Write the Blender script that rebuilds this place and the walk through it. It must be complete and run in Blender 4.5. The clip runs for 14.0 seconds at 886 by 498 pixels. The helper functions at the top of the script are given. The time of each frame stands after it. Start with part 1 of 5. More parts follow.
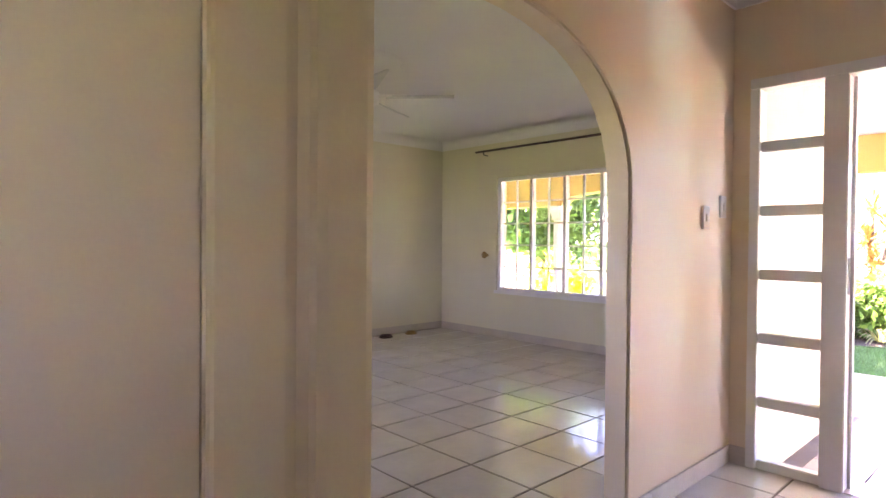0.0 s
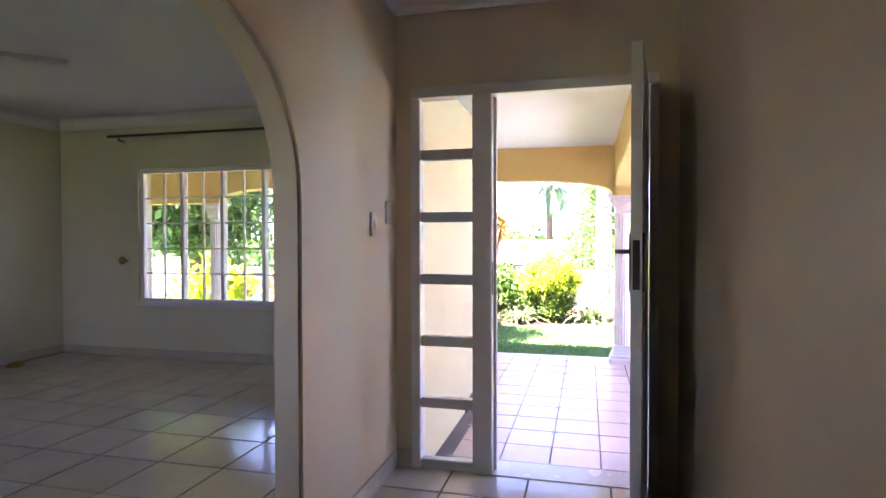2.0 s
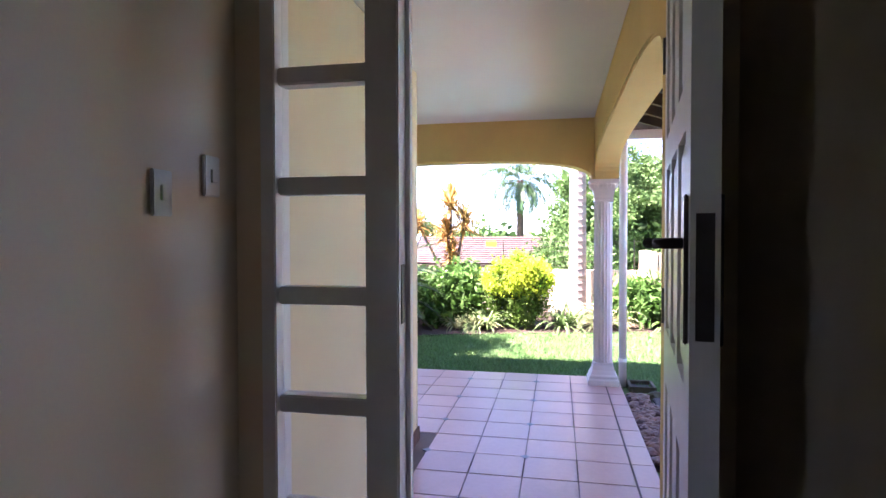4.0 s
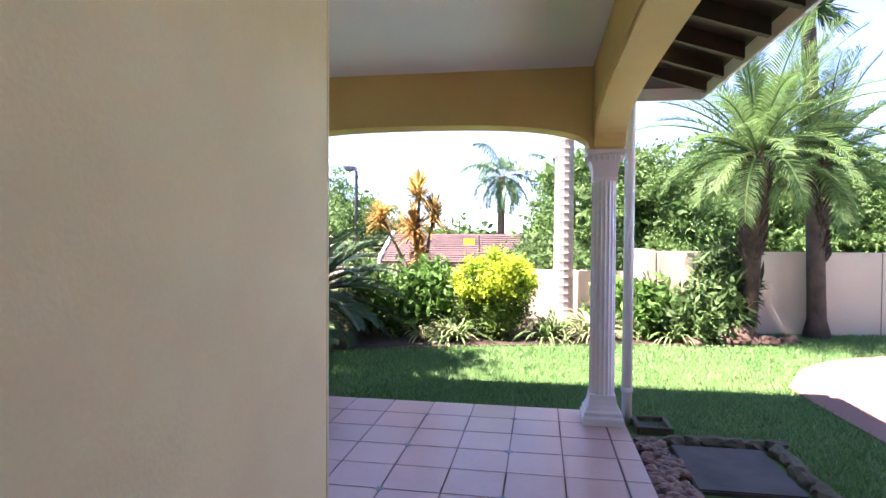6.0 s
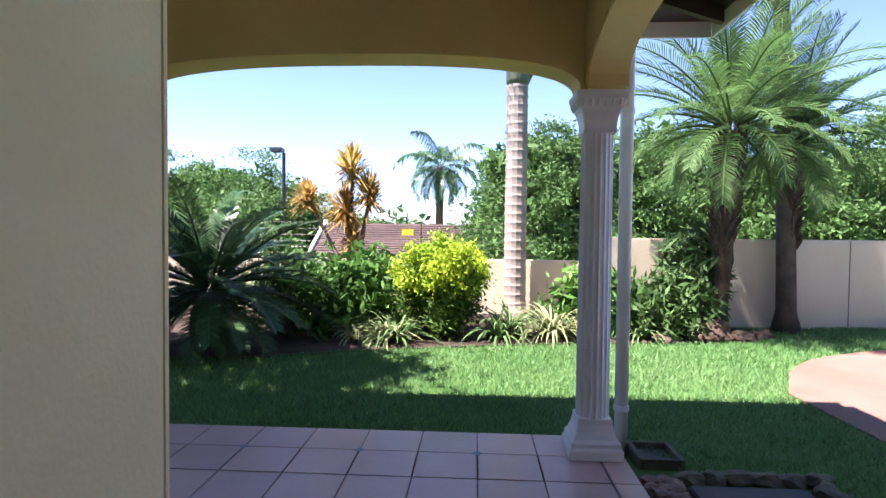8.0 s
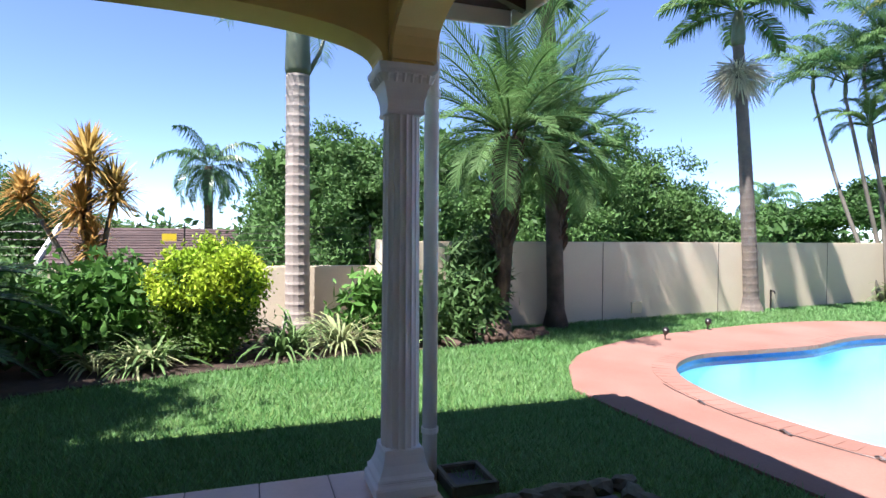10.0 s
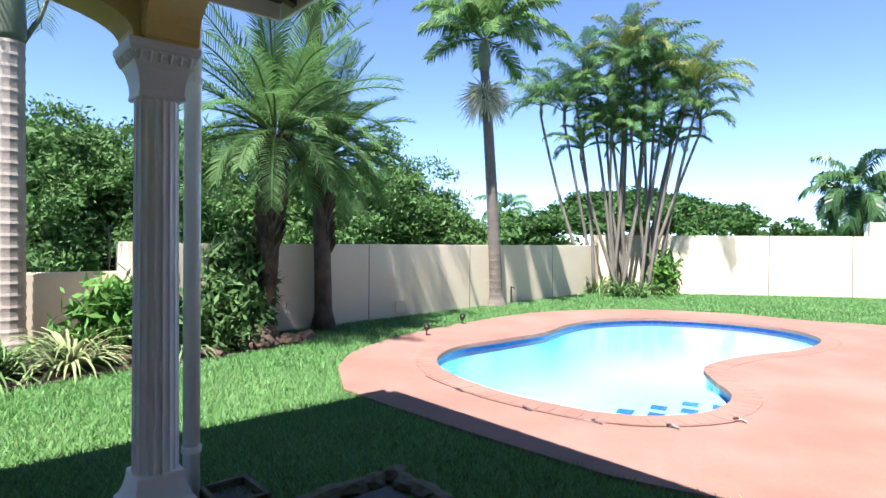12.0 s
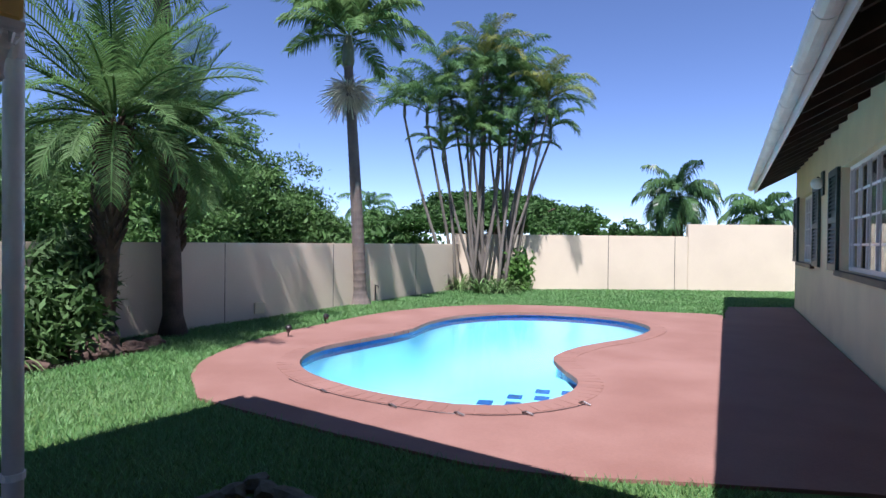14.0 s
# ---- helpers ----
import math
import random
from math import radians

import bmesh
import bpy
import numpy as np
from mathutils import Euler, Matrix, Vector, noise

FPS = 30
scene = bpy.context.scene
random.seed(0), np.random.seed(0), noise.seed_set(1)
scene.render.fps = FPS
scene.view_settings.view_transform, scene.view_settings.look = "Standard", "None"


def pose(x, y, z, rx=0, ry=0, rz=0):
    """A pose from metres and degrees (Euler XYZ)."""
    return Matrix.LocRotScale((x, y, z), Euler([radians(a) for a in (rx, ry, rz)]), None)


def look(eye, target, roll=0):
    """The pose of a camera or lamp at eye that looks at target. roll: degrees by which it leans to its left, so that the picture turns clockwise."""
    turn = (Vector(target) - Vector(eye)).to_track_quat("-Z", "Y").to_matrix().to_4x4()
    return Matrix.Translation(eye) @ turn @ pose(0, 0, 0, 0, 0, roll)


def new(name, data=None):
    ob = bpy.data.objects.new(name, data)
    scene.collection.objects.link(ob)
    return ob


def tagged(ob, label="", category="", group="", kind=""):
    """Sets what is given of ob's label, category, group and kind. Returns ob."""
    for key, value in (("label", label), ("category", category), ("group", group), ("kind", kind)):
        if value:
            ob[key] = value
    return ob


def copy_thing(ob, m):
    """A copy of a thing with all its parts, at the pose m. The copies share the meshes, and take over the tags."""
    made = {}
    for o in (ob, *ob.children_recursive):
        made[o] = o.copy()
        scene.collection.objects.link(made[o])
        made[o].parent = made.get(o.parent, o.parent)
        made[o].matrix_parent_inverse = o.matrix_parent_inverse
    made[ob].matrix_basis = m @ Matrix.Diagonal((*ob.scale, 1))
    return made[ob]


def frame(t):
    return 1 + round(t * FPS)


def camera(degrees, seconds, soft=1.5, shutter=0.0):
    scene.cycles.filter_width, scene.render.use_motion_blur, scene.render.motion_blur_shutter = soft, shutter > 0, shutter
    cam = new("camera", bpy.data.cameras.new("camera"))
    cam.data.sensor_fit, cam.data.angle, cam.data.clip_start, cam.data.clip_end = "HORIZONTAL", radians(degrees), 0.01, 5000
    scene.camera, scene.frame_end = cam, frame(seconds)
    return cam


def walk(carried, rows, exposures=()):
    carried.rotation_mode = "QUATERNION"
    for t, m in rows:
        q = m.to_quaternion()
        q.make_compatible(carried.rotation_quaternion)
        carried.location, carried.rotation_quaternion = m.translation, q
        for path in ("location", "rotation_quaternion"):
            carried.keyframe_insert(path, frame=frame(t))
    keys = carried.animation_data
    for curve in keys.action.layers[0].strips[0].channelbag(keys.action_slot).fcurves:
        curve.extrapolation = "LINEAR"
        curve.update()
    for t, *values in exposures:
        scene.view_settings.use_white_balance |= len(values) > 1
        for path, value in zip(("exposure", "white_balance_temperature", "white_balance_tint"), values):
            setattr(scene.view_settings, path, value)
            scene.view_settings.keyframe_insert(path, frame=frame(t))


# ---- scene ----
cam = camera(75.2, 14.0)
PATH = [
    (0, (1.514, 0.442, 1.226), (2.879, 1.904, 1.199), 0.5),
    (0.5, (1.524, 0.549, 1.256), (3.188, 1.658, 1.228), 0.3),
    (1, (1.565, 0.595, 1.269), (3.397, 1.397, 1.244), 0.3),
    (1.5, (1.63, 0.628, 1.286), (3.54, 1.218, 1.256), 0.1),
    (2, (1.815, 0.648, 1.288), (3.754, 1.136, 1.251), -0.1),
    (2.5, (2.106, 0.626, 1.291), (4.052, 1.085, 1.249), -0.1),
    (3, (2.45, 0.669, 1.281), (4.4, 1.107, 1.235), -0.0),
    (3.5, (2.819, 0.69, 1.248), (4.779, 1.089, 1.204), -0.2),
    (4, (3.213, 0.681, 1.247), (5.173, 1.074, 1.202), -0.1),
    (4.2, (3.388, 0.692, 1.239), (5.349, 1.082, 1.189), 0.1),
    (6.3, (4.926, 0.716, 1.159), (6.898, 1.043, 1.114), 0.3),
    (6.5, (5.064, 0.709, 1.154), (7.036, 1.038, 1.111), 0.2),
    (7.0, (5.37, 0.765, 1.10), (7.35, 1.072, 1.047), 0.4),
    (7.2, (5.49, 0.81, 1.085), (7.47, 1.097, 1.024), 0.5),
    (9.5, (6.37, 0.97, 0.974), (8.32, 0.529, 0.934), 0.3),
    (10, (6.488, 0.943, 0.993), (8.384, 0.306, 0.953), 0.4),
    (10.5, (6.596, 0.953, 0.969), (8.392, 0.075, 0.938), 0.4),
    (11, (6.55, 0.964, 0.992), (8.236, -0.111, 0.96), 0.6),
    (11.5, (6.513, 0.972, 0.986), (8.096, -0.25, 0.961), 0.3),
    (12, (6.518, 0.978, 0.977), (8.011, -0.353, 0.955), 0.5),
    (12.5, (6.529, 0.96, 0.969), (7.942, -0.455, 0.949), 0.5),
    (13, (6.524, 0.987, 0.972), (7.854, -0.506, 0.952), 0.6),
    (13.5, (6.528, 0.984, 0.966), (7.766, -0.587, 0.946), 0.6),
    (14, (6.517, 0.997, 0.98), (7.657, -0.646, 0.957), 0.6),
]
EXPOSURES = [(0.0, 6.5, 7900, 56), (0.6, 6.25, 7700, 55), (1.5, 5.6, 7100, 51), (2.2, 5.0, 6800, 49), (3.0, 4.3, 6600, 47), (4.2, 3.75, 6500, 45), (6.3, 3.05, 6850, 37), (7.2, 2.75, 6650, 32), (9.5, 1.75, 6150, 19), (10.5, 1.95, 6150, 19), (11.2, 2.05, 6150, 17), (12.5, 1.72, 6050, 14), (13.5, 1.24, 5950, 20), (14.0, 1.03, 5800, 25)]
walk(cam, [(t, look(eye, target, roll)) for t, eye, target, roll in PATH], EXPOSURES)

# ---- light ----
SUN = Vector((0.65, -1.25, -2.65)).normalized()
world = bpy.data.worlds.new("sky")
scene.world = world
world.use_nodes = True
wn, wl = world.node_tree.nodes, world.node_tree.links
sky = wn.new("ShaderNodeTexSky")
sky.sky_type = "NISHITA"
sky.sun_disc = False
sky.sun_elevation = math.asin(-SUN.z)
sky.sun_rotation = math.atan2(-SUN.x, -SUN.y)
sky.altitude = 1800
sky.air_density, sky.dust_density, sky.ozone_density = 0.65, 0.0, 2.5
wl.new(sky.outputs[0], wn["Background"].inputs[0])
wn["Background"].inputs[1].default_value = 0.1
sun = new("sun", bpy.data.lights.new("sun", "SUN"))
sun.data.energy, sun.data.angle, sun.data.color = 5.0, radians(0.53), (1.0, 0.95, 0.87)
sun.rotation_euler = SUN.to_track_quat("-Z", "Y").to_euler()
sun.location = (0, 10, 20)

# added sky fill lamp at an unseen, made-up opening in the back wall
for name, y, w, power in (("lounge_fill_light", 4.1, 0.7, 0.12),):
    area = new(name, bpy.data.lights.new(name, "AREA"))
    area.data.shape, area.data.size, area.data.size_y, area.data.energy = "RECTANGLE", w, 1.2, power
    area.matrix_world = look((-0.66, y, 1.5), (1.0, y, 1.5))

# ---- materials ----
MATS = {}


def mat(name, color, rough=0.6, metal=0.0, vary=0.12, scale=3.0, fine=60.0, bump=0.1, second=None, island=0.0, objects=0.0, spec=0.5, translucent=0.0, coat=0.0):
    """A surface with broad and fine variation, grain and relief."""
    m = bpy.data.materials.new(name)
    m.use_nodes = True
    n, l = m.node_tree.nodes, m.node_tree.links
    b = n["Principled BSDF"]
    tc = n.new("ShaderNodeTexCoord")
    geo = n.new("ShaderNodeNewGeometry")
    big, small = n.new("ShaderNodeTexNoise"), n.new("ShaderNodeTexNoise")
    for t, s, d in ((big, scale, 4), (small, fine, 3)):
        t.inputs["Scale"].default_value = s
        t.inputs["Detail"].default_value = d
        l.new(geo.outputs["Position"], t.inputs["Vector"])
    c1 = Vector(color)
    c2 = Vector(second) if second else c1 * (1 - vary * 2.2)
    mix = n.new("ShaderNodeMix")
    mix.data_type = "RGBA"
    mix.inputs["A"].default_value = (*c1, 1)
    mix.inputs["B"].default_value = (*c2, 1)
    ramp = n.new("ShaderNodeMapRange")
    ramp.inputs["From Min"].default_value, ramp.inputs["From Max"].default_value = 0.35, 0.7
    l.new(big.outputs["Fac"], ramp.inputs["Value"])
    l.new(ramp.outputs["Result"], mix.inputs["Factor"])
    hsv = n.new("ShaderNodeHueSaturation")
    l.new(mix.outputs["Result"], hsv.inputs["Color"])
    val = n.new("ShaderNodeMapRange")
    val.inputs["To Min"].default_value, val.inputs["To Max"].default_value = 1 - vary, 1 + vary
    l.new(small.outputs["Fac"], val.inputs["Value"])
    last = val.outputs["Result"]
    for amount, out in ((island, geo.outputs["Random Per Island"]), (objects, None)):
        if amount:
            if out is None:
                out = n.new("ShaderNodeObjectInfo").outputs["Random"]
            r = n.new("ShaderNodeMapRange")
            r.inputs["To Min"].default_value, r.inputs["To Max"].default_value = 1 - amount, 1 + amount
            l.new(out, r.inputs["Value"])
            mul = n.new("ShaderNodeMath")
            mul.operation = "MULTIPLY"
            l.new(last, mul.inputs[0])
            l.new(r.outputs["Result"], mul.inputs[1])
            last = mul.outputs[0]
    l.new(last, hsv.inputs["Value"])
    l.new(hsv.outputs["Color"], b.inputs["Base Color"])
    rr = n.new("ShaderNodeMapRange")
    rr.inputs["To Min"].default_value, rr.inputs["To Max"].default_value = max(rough - 0.08, 0.02), min(rough + 0.08, 1)
    l.new(big.outputs["Fac"], rr.inputs["Value"])
    l.new(rr.outputs["Result"], b.inputs["Roughness"])
    b.inputs["Metallic"].default_value = metal
    b.inputs["Specular IOR Level"].default_value = spec
    b.inputs["Coat Weight"].default_value = coat
    if bump:
        bp = n.new("ShaderNodeBump")
        bp.inputs["Strength"].default_value = bump
        bp.inputs["Distance"].default_value = 0.01
        l.new(small.outputs["Fac"], bp.inputs["Height"])
        l.new(bp.outputs["Normal"], b.inputs["Normal"])
    if translucent:
        tr = n.new("ShaderNodeBsdfTranslucent")
        l.new(hsv.outputs["Color"], tr.inputs["Color"])
        ms = n.new("ShaderNodeMixShader")
        ms.inputs[0].default_value = translucent
        l.new(b.outputs[0], ms.inputs[1])
        l.new(tr.outputs[0], ms.inputs[2])
        l.new(ms.outputs[0], n["Material Output"].inputs[0])
    MATS[name] = m
    return m


def clear(name, tint, gloss_rough=0.02, ior=1.45, wave=0.0):
    """A clear sheet: straight-through with a mirrored share by Fresnel."""
    m = bpy.data.materials.new(name)
    m.use_nodes = True
    n, l = m.node_tree.nodes, m.node_tree.links
    n.remove(n["Principled BSDF"])
    t, g, f, x = n.new("ShaderNodeBsdfTransparent"), n.new("ShaderNodeBsdfGlossy"), n.new("ShaderNodeLayerWeight"), n.new("ShaderNodeMixShader")
    t.inputs[0].default_value = (*tint, 1)
    g.inputs["Roughness"].default_value = gloss_rough
    f.inputs[0].default_value = 0.5
    base = ((ior - 1) / (ior + 1)) ** 2
    p, k = n.new("ShaderNodeMath"), n.new("ShaderNodeMath")
    p.operation, k.operation = 'POWER', 'MULTIPLY_ADD'
    p.inputs[1].default_value = 5
    k.inputs[1].default_value, k.inputs[2].default_value = 1 - base, base
    l.new(f.outputs["Facing"], p.inputs[0])
    l.new(p.outputs[0], k.inputs[0])
    if wave:
        no, bp, geo = n.new("ShaderNodeTexNoise"), n.new("ShaderNodeBump"), n.new("ShaderNodeNewGeometry")
        no.inputs["Scale"].default_value = 5
        l.new(geo.outputs["Position"], no.inputs["Vector"])
        bp.inputs["Strength"].default_value, bp.inputs["Distance"].default_value = wave, 0.02
        l.new(no.outputs["Fac"], bp.inputs["Height"])
        l.new(bp.outputs[0], g.inputs["Normal"])
    l.new(k.outputs[0], x.inputs[0])
    l.new(t.outputs[0], x.inputs[1])
    l.new(g.outputs[0], x.inputs[2])
    l.new(x.outputs[0], n["Material Output"].inputs[0])
    MATS[name] = m
    return m


CREAM = mat("cream_wall_paint", (0.77, 0.64, 0.46), 0.5, vary=0.03, scale=1.5, fine=90, bump=0.06)
LOUNGE = mat("pale_lounge_paint", (0.72, 0.67, 0.50), 0.6, vary=0.03, scale=1.2, fine=90, bump=0.05)
CEIL = mat("white_ceiling_paint", (0.80, 0.78, 0.76), 0.8, vary=0.02, scale=1.0, fine=120, bump=0.03)
OUTER = mat("cream_exterior_plaster", (0.76, 0.65, 0.41), 0.75, vary=0.05, scale=1.6, fine=70, bump=0.15)
YELLOW = mat("ochre_yellow_plaster", (0.74, 0.53, 0.20), 0.7, vary=0.05, scale=1.8, fine=70, bump=0.12)
GARDENWALL = mat("cream_garden_plaster", (0.58, 0.505, 0.375), 0.85, vary=0.06, scale=0.9, fine=45, bump=0.25, second=(0.52, 0.45, 0.335))
WHITE = mat("white_gloss_paint", (0.78, 0.76, 0.74), 0.35, vary=0.03, scale=4, fine=60, bump=0.04)
COLUMN = mat("white_column_paint", (0.80, 0.78, 0.80), 0.6, vary=0.04, scale=5, fine=80, bump=0.08)
TILE = mat("glazed_cream_floor_tile", (0.66, 0.60, 0.53), 0.12, vary=0.05, scale=4, fine=40, bump=0.015, objects=0.04, spec=0.55)
GROUT = mat("dark_grout", (0.16, 0.13, 0.11), 0.9, vary=0.15, fine=120)
PTILE = mat("terracotta_patio_tile", (0.54, 0.33, 0.28), 0.32, vary=0.08, scale=3, fine=35, bump=0.04, second=(0.60, 0.39, 0.34), objects=0.07)
PGROUT = mat("patio_grout", (0.20, 0.15, 0.14), 0.9, vary=0.15, fine=120)
SKIRT = mat("skirting_tile", (0.62, 0.55, 0.47), 0.25, vary=0.06, scale=6)
DARKBRICK = mat("dark_brick_plinth", (0.20, 0.085, 0.05), 0.8, vary=0.15, scale=9)
BRASS = mat("aged_brass", (0.35, 0.22, 0.08), 0.35, 1.0, vary=0.1)
STEEL = mat("dark_handle_metal", (0.10, 0.09, 0.09), 0.35, 0.9, vary=0.1)
# fan white greyed down, so the blades' shade sits in the colour
FANGREY = mat("shaded_white_fan_paint", (0.60, 0.59, 0.58), 0.5, vary=0.04)
PLASTIC = mat("white_plastic", (0.78, 0.77, 0.74), 0.35, vary=0.02)
RODWOOD = mat("dark_rod_wood", (0.07, 0.035, 0.02), 0.4, vary=0.2, fine=30)
TIMBER = mat("dark_stained_timber", (0.045, 0.026, 0.016), 0.6, vary=0.25, scale=5, fine=50, bump=0.2)
GUTTER = mat("white_gutter_paint", (0.74, 0.72, 0.68), 0.45, vary=0.06, scale=4, fine=40, bump=0.05)
ROOFTILE = mat("brown_roof_tile", (0.062, 0.037, 0.033), 0.8, vary=0.15, scale=2, fine=20, bump=0.2, objects=0.1)
PAVE = mat("red_brick_paving", (0.195, 0.096, 0.070), 0.8, vary=0.12, scale=1.4, fine=55, bump=0.2, second=(0.24, 0.13, 0.10))
COPING = mat("red_coping_brick", (0.195, 0.096, 0.070), 0.8, vary=0.12, scale=1.4, fine=55, bump=0.2, second=(0.235, 0.126, 0.096), objects=0.04)
PLASTER = mat("pale_blue_pool_plaster", (0.50, 0.83, 0.91), 0.7, vary=0.04, scale=0.8, fine=20, bump=0.02)
BLUETILE = mat("dark_blue_pool_tile", (0.02, 0.09, 0.30), 0.2, vary=0.15, scale=12, fine=40)
WATER = clear("pool_water", (0.66, 0.93, 1.0), 0.12, 1.18, wave=0.05)
GLASS = clear("window_glass", (0.93, 0.95, 0.94), 0.01, 1.45)
LAWN = mat("lawn_ground", (0.055, 0.125, 0.022), 0.95, vary=0.25, scale=2.5, fine=90, bump=0.6, second=(0.085, 0.15, 0.035))
BLADE = mat("grass_blade", (0.105, 0.25, 0.072), 0.6, vary=0.12, scale=1.1, fine=8, bump=0, second=(0.15, 0.29, 0.10), island=0.35, translucent=0.35)
FIELD = mat("distant_ground", (0.10, 0.12, 0.05), 0.95, vary=0.2, scale=0.2, fine=4, bump=0)
SOIL = mat("dark_mulch", (0.055, 0.032, 0.02), 0.95, vary=0.3, scale=8, fine=60, bump=0.8)
STONE = mat("brown_garden_rock", (0.095, 0.058, 0.04), 0.85, vary=0.2, scale=6, fine=40, bump=0.5)
PEBBLE = mat("river_pebble", (0.22, 0.115, 0.085), 0.5, vary=0.15, scale=10, objects=0.35)
SLATE = mat("dark_slab", (0.085, 0.075, 0.075), 0.7, vary=0.15, scale=5)
EDGING = mat("mossy_edging_brick", (0.13, 0.115, 0.07), 0.85, vary=0.2, scale=9, objects=0.15)
SHUTTER = mat("dark_green_shutter_paint", (0.018, 0.045, 0.035), 0.5, vary=0.1)
INSET = mat("blue_grey_inset_tile", (0.22, 0.25, 0.28), 0.4, vary=0.1)
CURTAIN = mat("pale_window_curtain", (0.55, 0.52, 0.50), 0.9, vary=0.08, scale=3)
# room dimness put into the colour
DARKROOM = mat("dim_room_shade", (0.10, 0.09, 0.085), 0.9, vary=0.1)
RINGBARK = mat("grey_ringed_bark", (0.33, 0.29, 0.25), 0.85, vary=0.14, scale=4, fine=35, bump=0.35, second=(0.24, 0.20, 0.17))
DARKBARK = mat("dark_palm_bark", (0.075, 0.048, 0.03), 0.9, vary=0.25, scale=9, fine=50, bump=0.8)
GREYBARK = mat("grey_brown_palm_bark", (0.15, 0.115, 0.085), 0.9, vary=0.18, scale=6, fine=45, bump=0.5)
BROWNBARK = mat("brown_palm_bark", (0.095, 0.07, 0.052), 0.9, vary=0.2, scale=6, fine=45, bump=0.6)
SLIMBARK = mat("dark_grey_palm_bark", (0.105, 0.09, 0.08), 0.9, vary=0.2, scale=5, fine=45, bump=0.4, second=(0.15, 0.125, 0.10))
CANE = mat("palm_cane_bark", (0.14, 0.125, 0.105), 0.75, vary=0.15, scale=4, fine=30, bump=0.2, second=(0.10, 0.095, 0.07))
SHAFT = mat("green_crownshaft", (0.105, 0.13, 0.075), 0.5, vary=0.12, scale=4)


def leaf(name, color, second, island=0.3, rough=0.65, tl=0.3):
    return mat(name, color, rough, vary=0.08, scale=0.9, fine=12, bump=0, second=second, island=island, translucent=tl, spec=0.25)


FROND = leaf("palm_frond_green", (0.07, 0.15, 0.04), (0.13, 0.225, 0.08), tl=0.4)
FROND2 = leaf("blue_green_frond", (0.055, 0.135, 0.05), (0.09, 0.18, 0.06))
DRYFROND = leaf("yellow_green_frond", (0.15, 0.21, 0.05), (0.22, 0.22, 0.06))
CYCAD = leaf("dark_cycad_leaf", (0.036, 0.085, 0.032), (0.06, 0.12, 0.042), rough=0.3, tl=0.15)
MANGO = leaf("mango_leaf", (0.06, 0.13, 0.036), (0.095, 0.185, 0.05), 0.4)
ACACIA = leaf("acacia_leaf", (0.038, 0.095, 0.022), (0.055, 0.12, 0.03), 0.4)
SHRUB = leaf("shrub_leaf", (0.06, 0.15, 0.03), (0.10, 0.22, 0.04), 0.4)
DARKSHRUB = leaf("dark_shrub_leaf", (0.045, 0.10, 0.03), (0.08, 0.15, 0.045), 0.45)
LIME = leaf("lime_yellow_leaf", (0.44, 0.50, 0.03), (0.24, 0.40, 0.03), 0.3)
# dark copy of the lime leaf that carries the bush's inner shade
LIMEDARK = leaf("shaded_lime_leaf", (0.09, 0.17, 0.025), (0.06, 0.12, 0.02), 0.3)
ORANGE = leaf("orange_cordyline_leaf", (0.46, 0.26, 0.08), (0.40, 0.31, 0.10), 0.4, tl=0.5)
STRAP = leaf("variegated_strap_leaf", (0.36, 0.38, 0.19), (0.20, 0.26, 0.11), 0.4)
STRAPG = leaf("green_strap_leaf", (0.10, 0.19, 0.06), (0.16, 0.24, 0.09), 0.35)
BLOSSOM = leaf("cream_flower_sprays", (0.66, 0.62, 0.46), (0.55, 0.52, 0.36), 0.3)
SIGNYELLOW = mat("yellow_panel", (0.70, 0.52, 0.02), 0.5, vary=0.05)


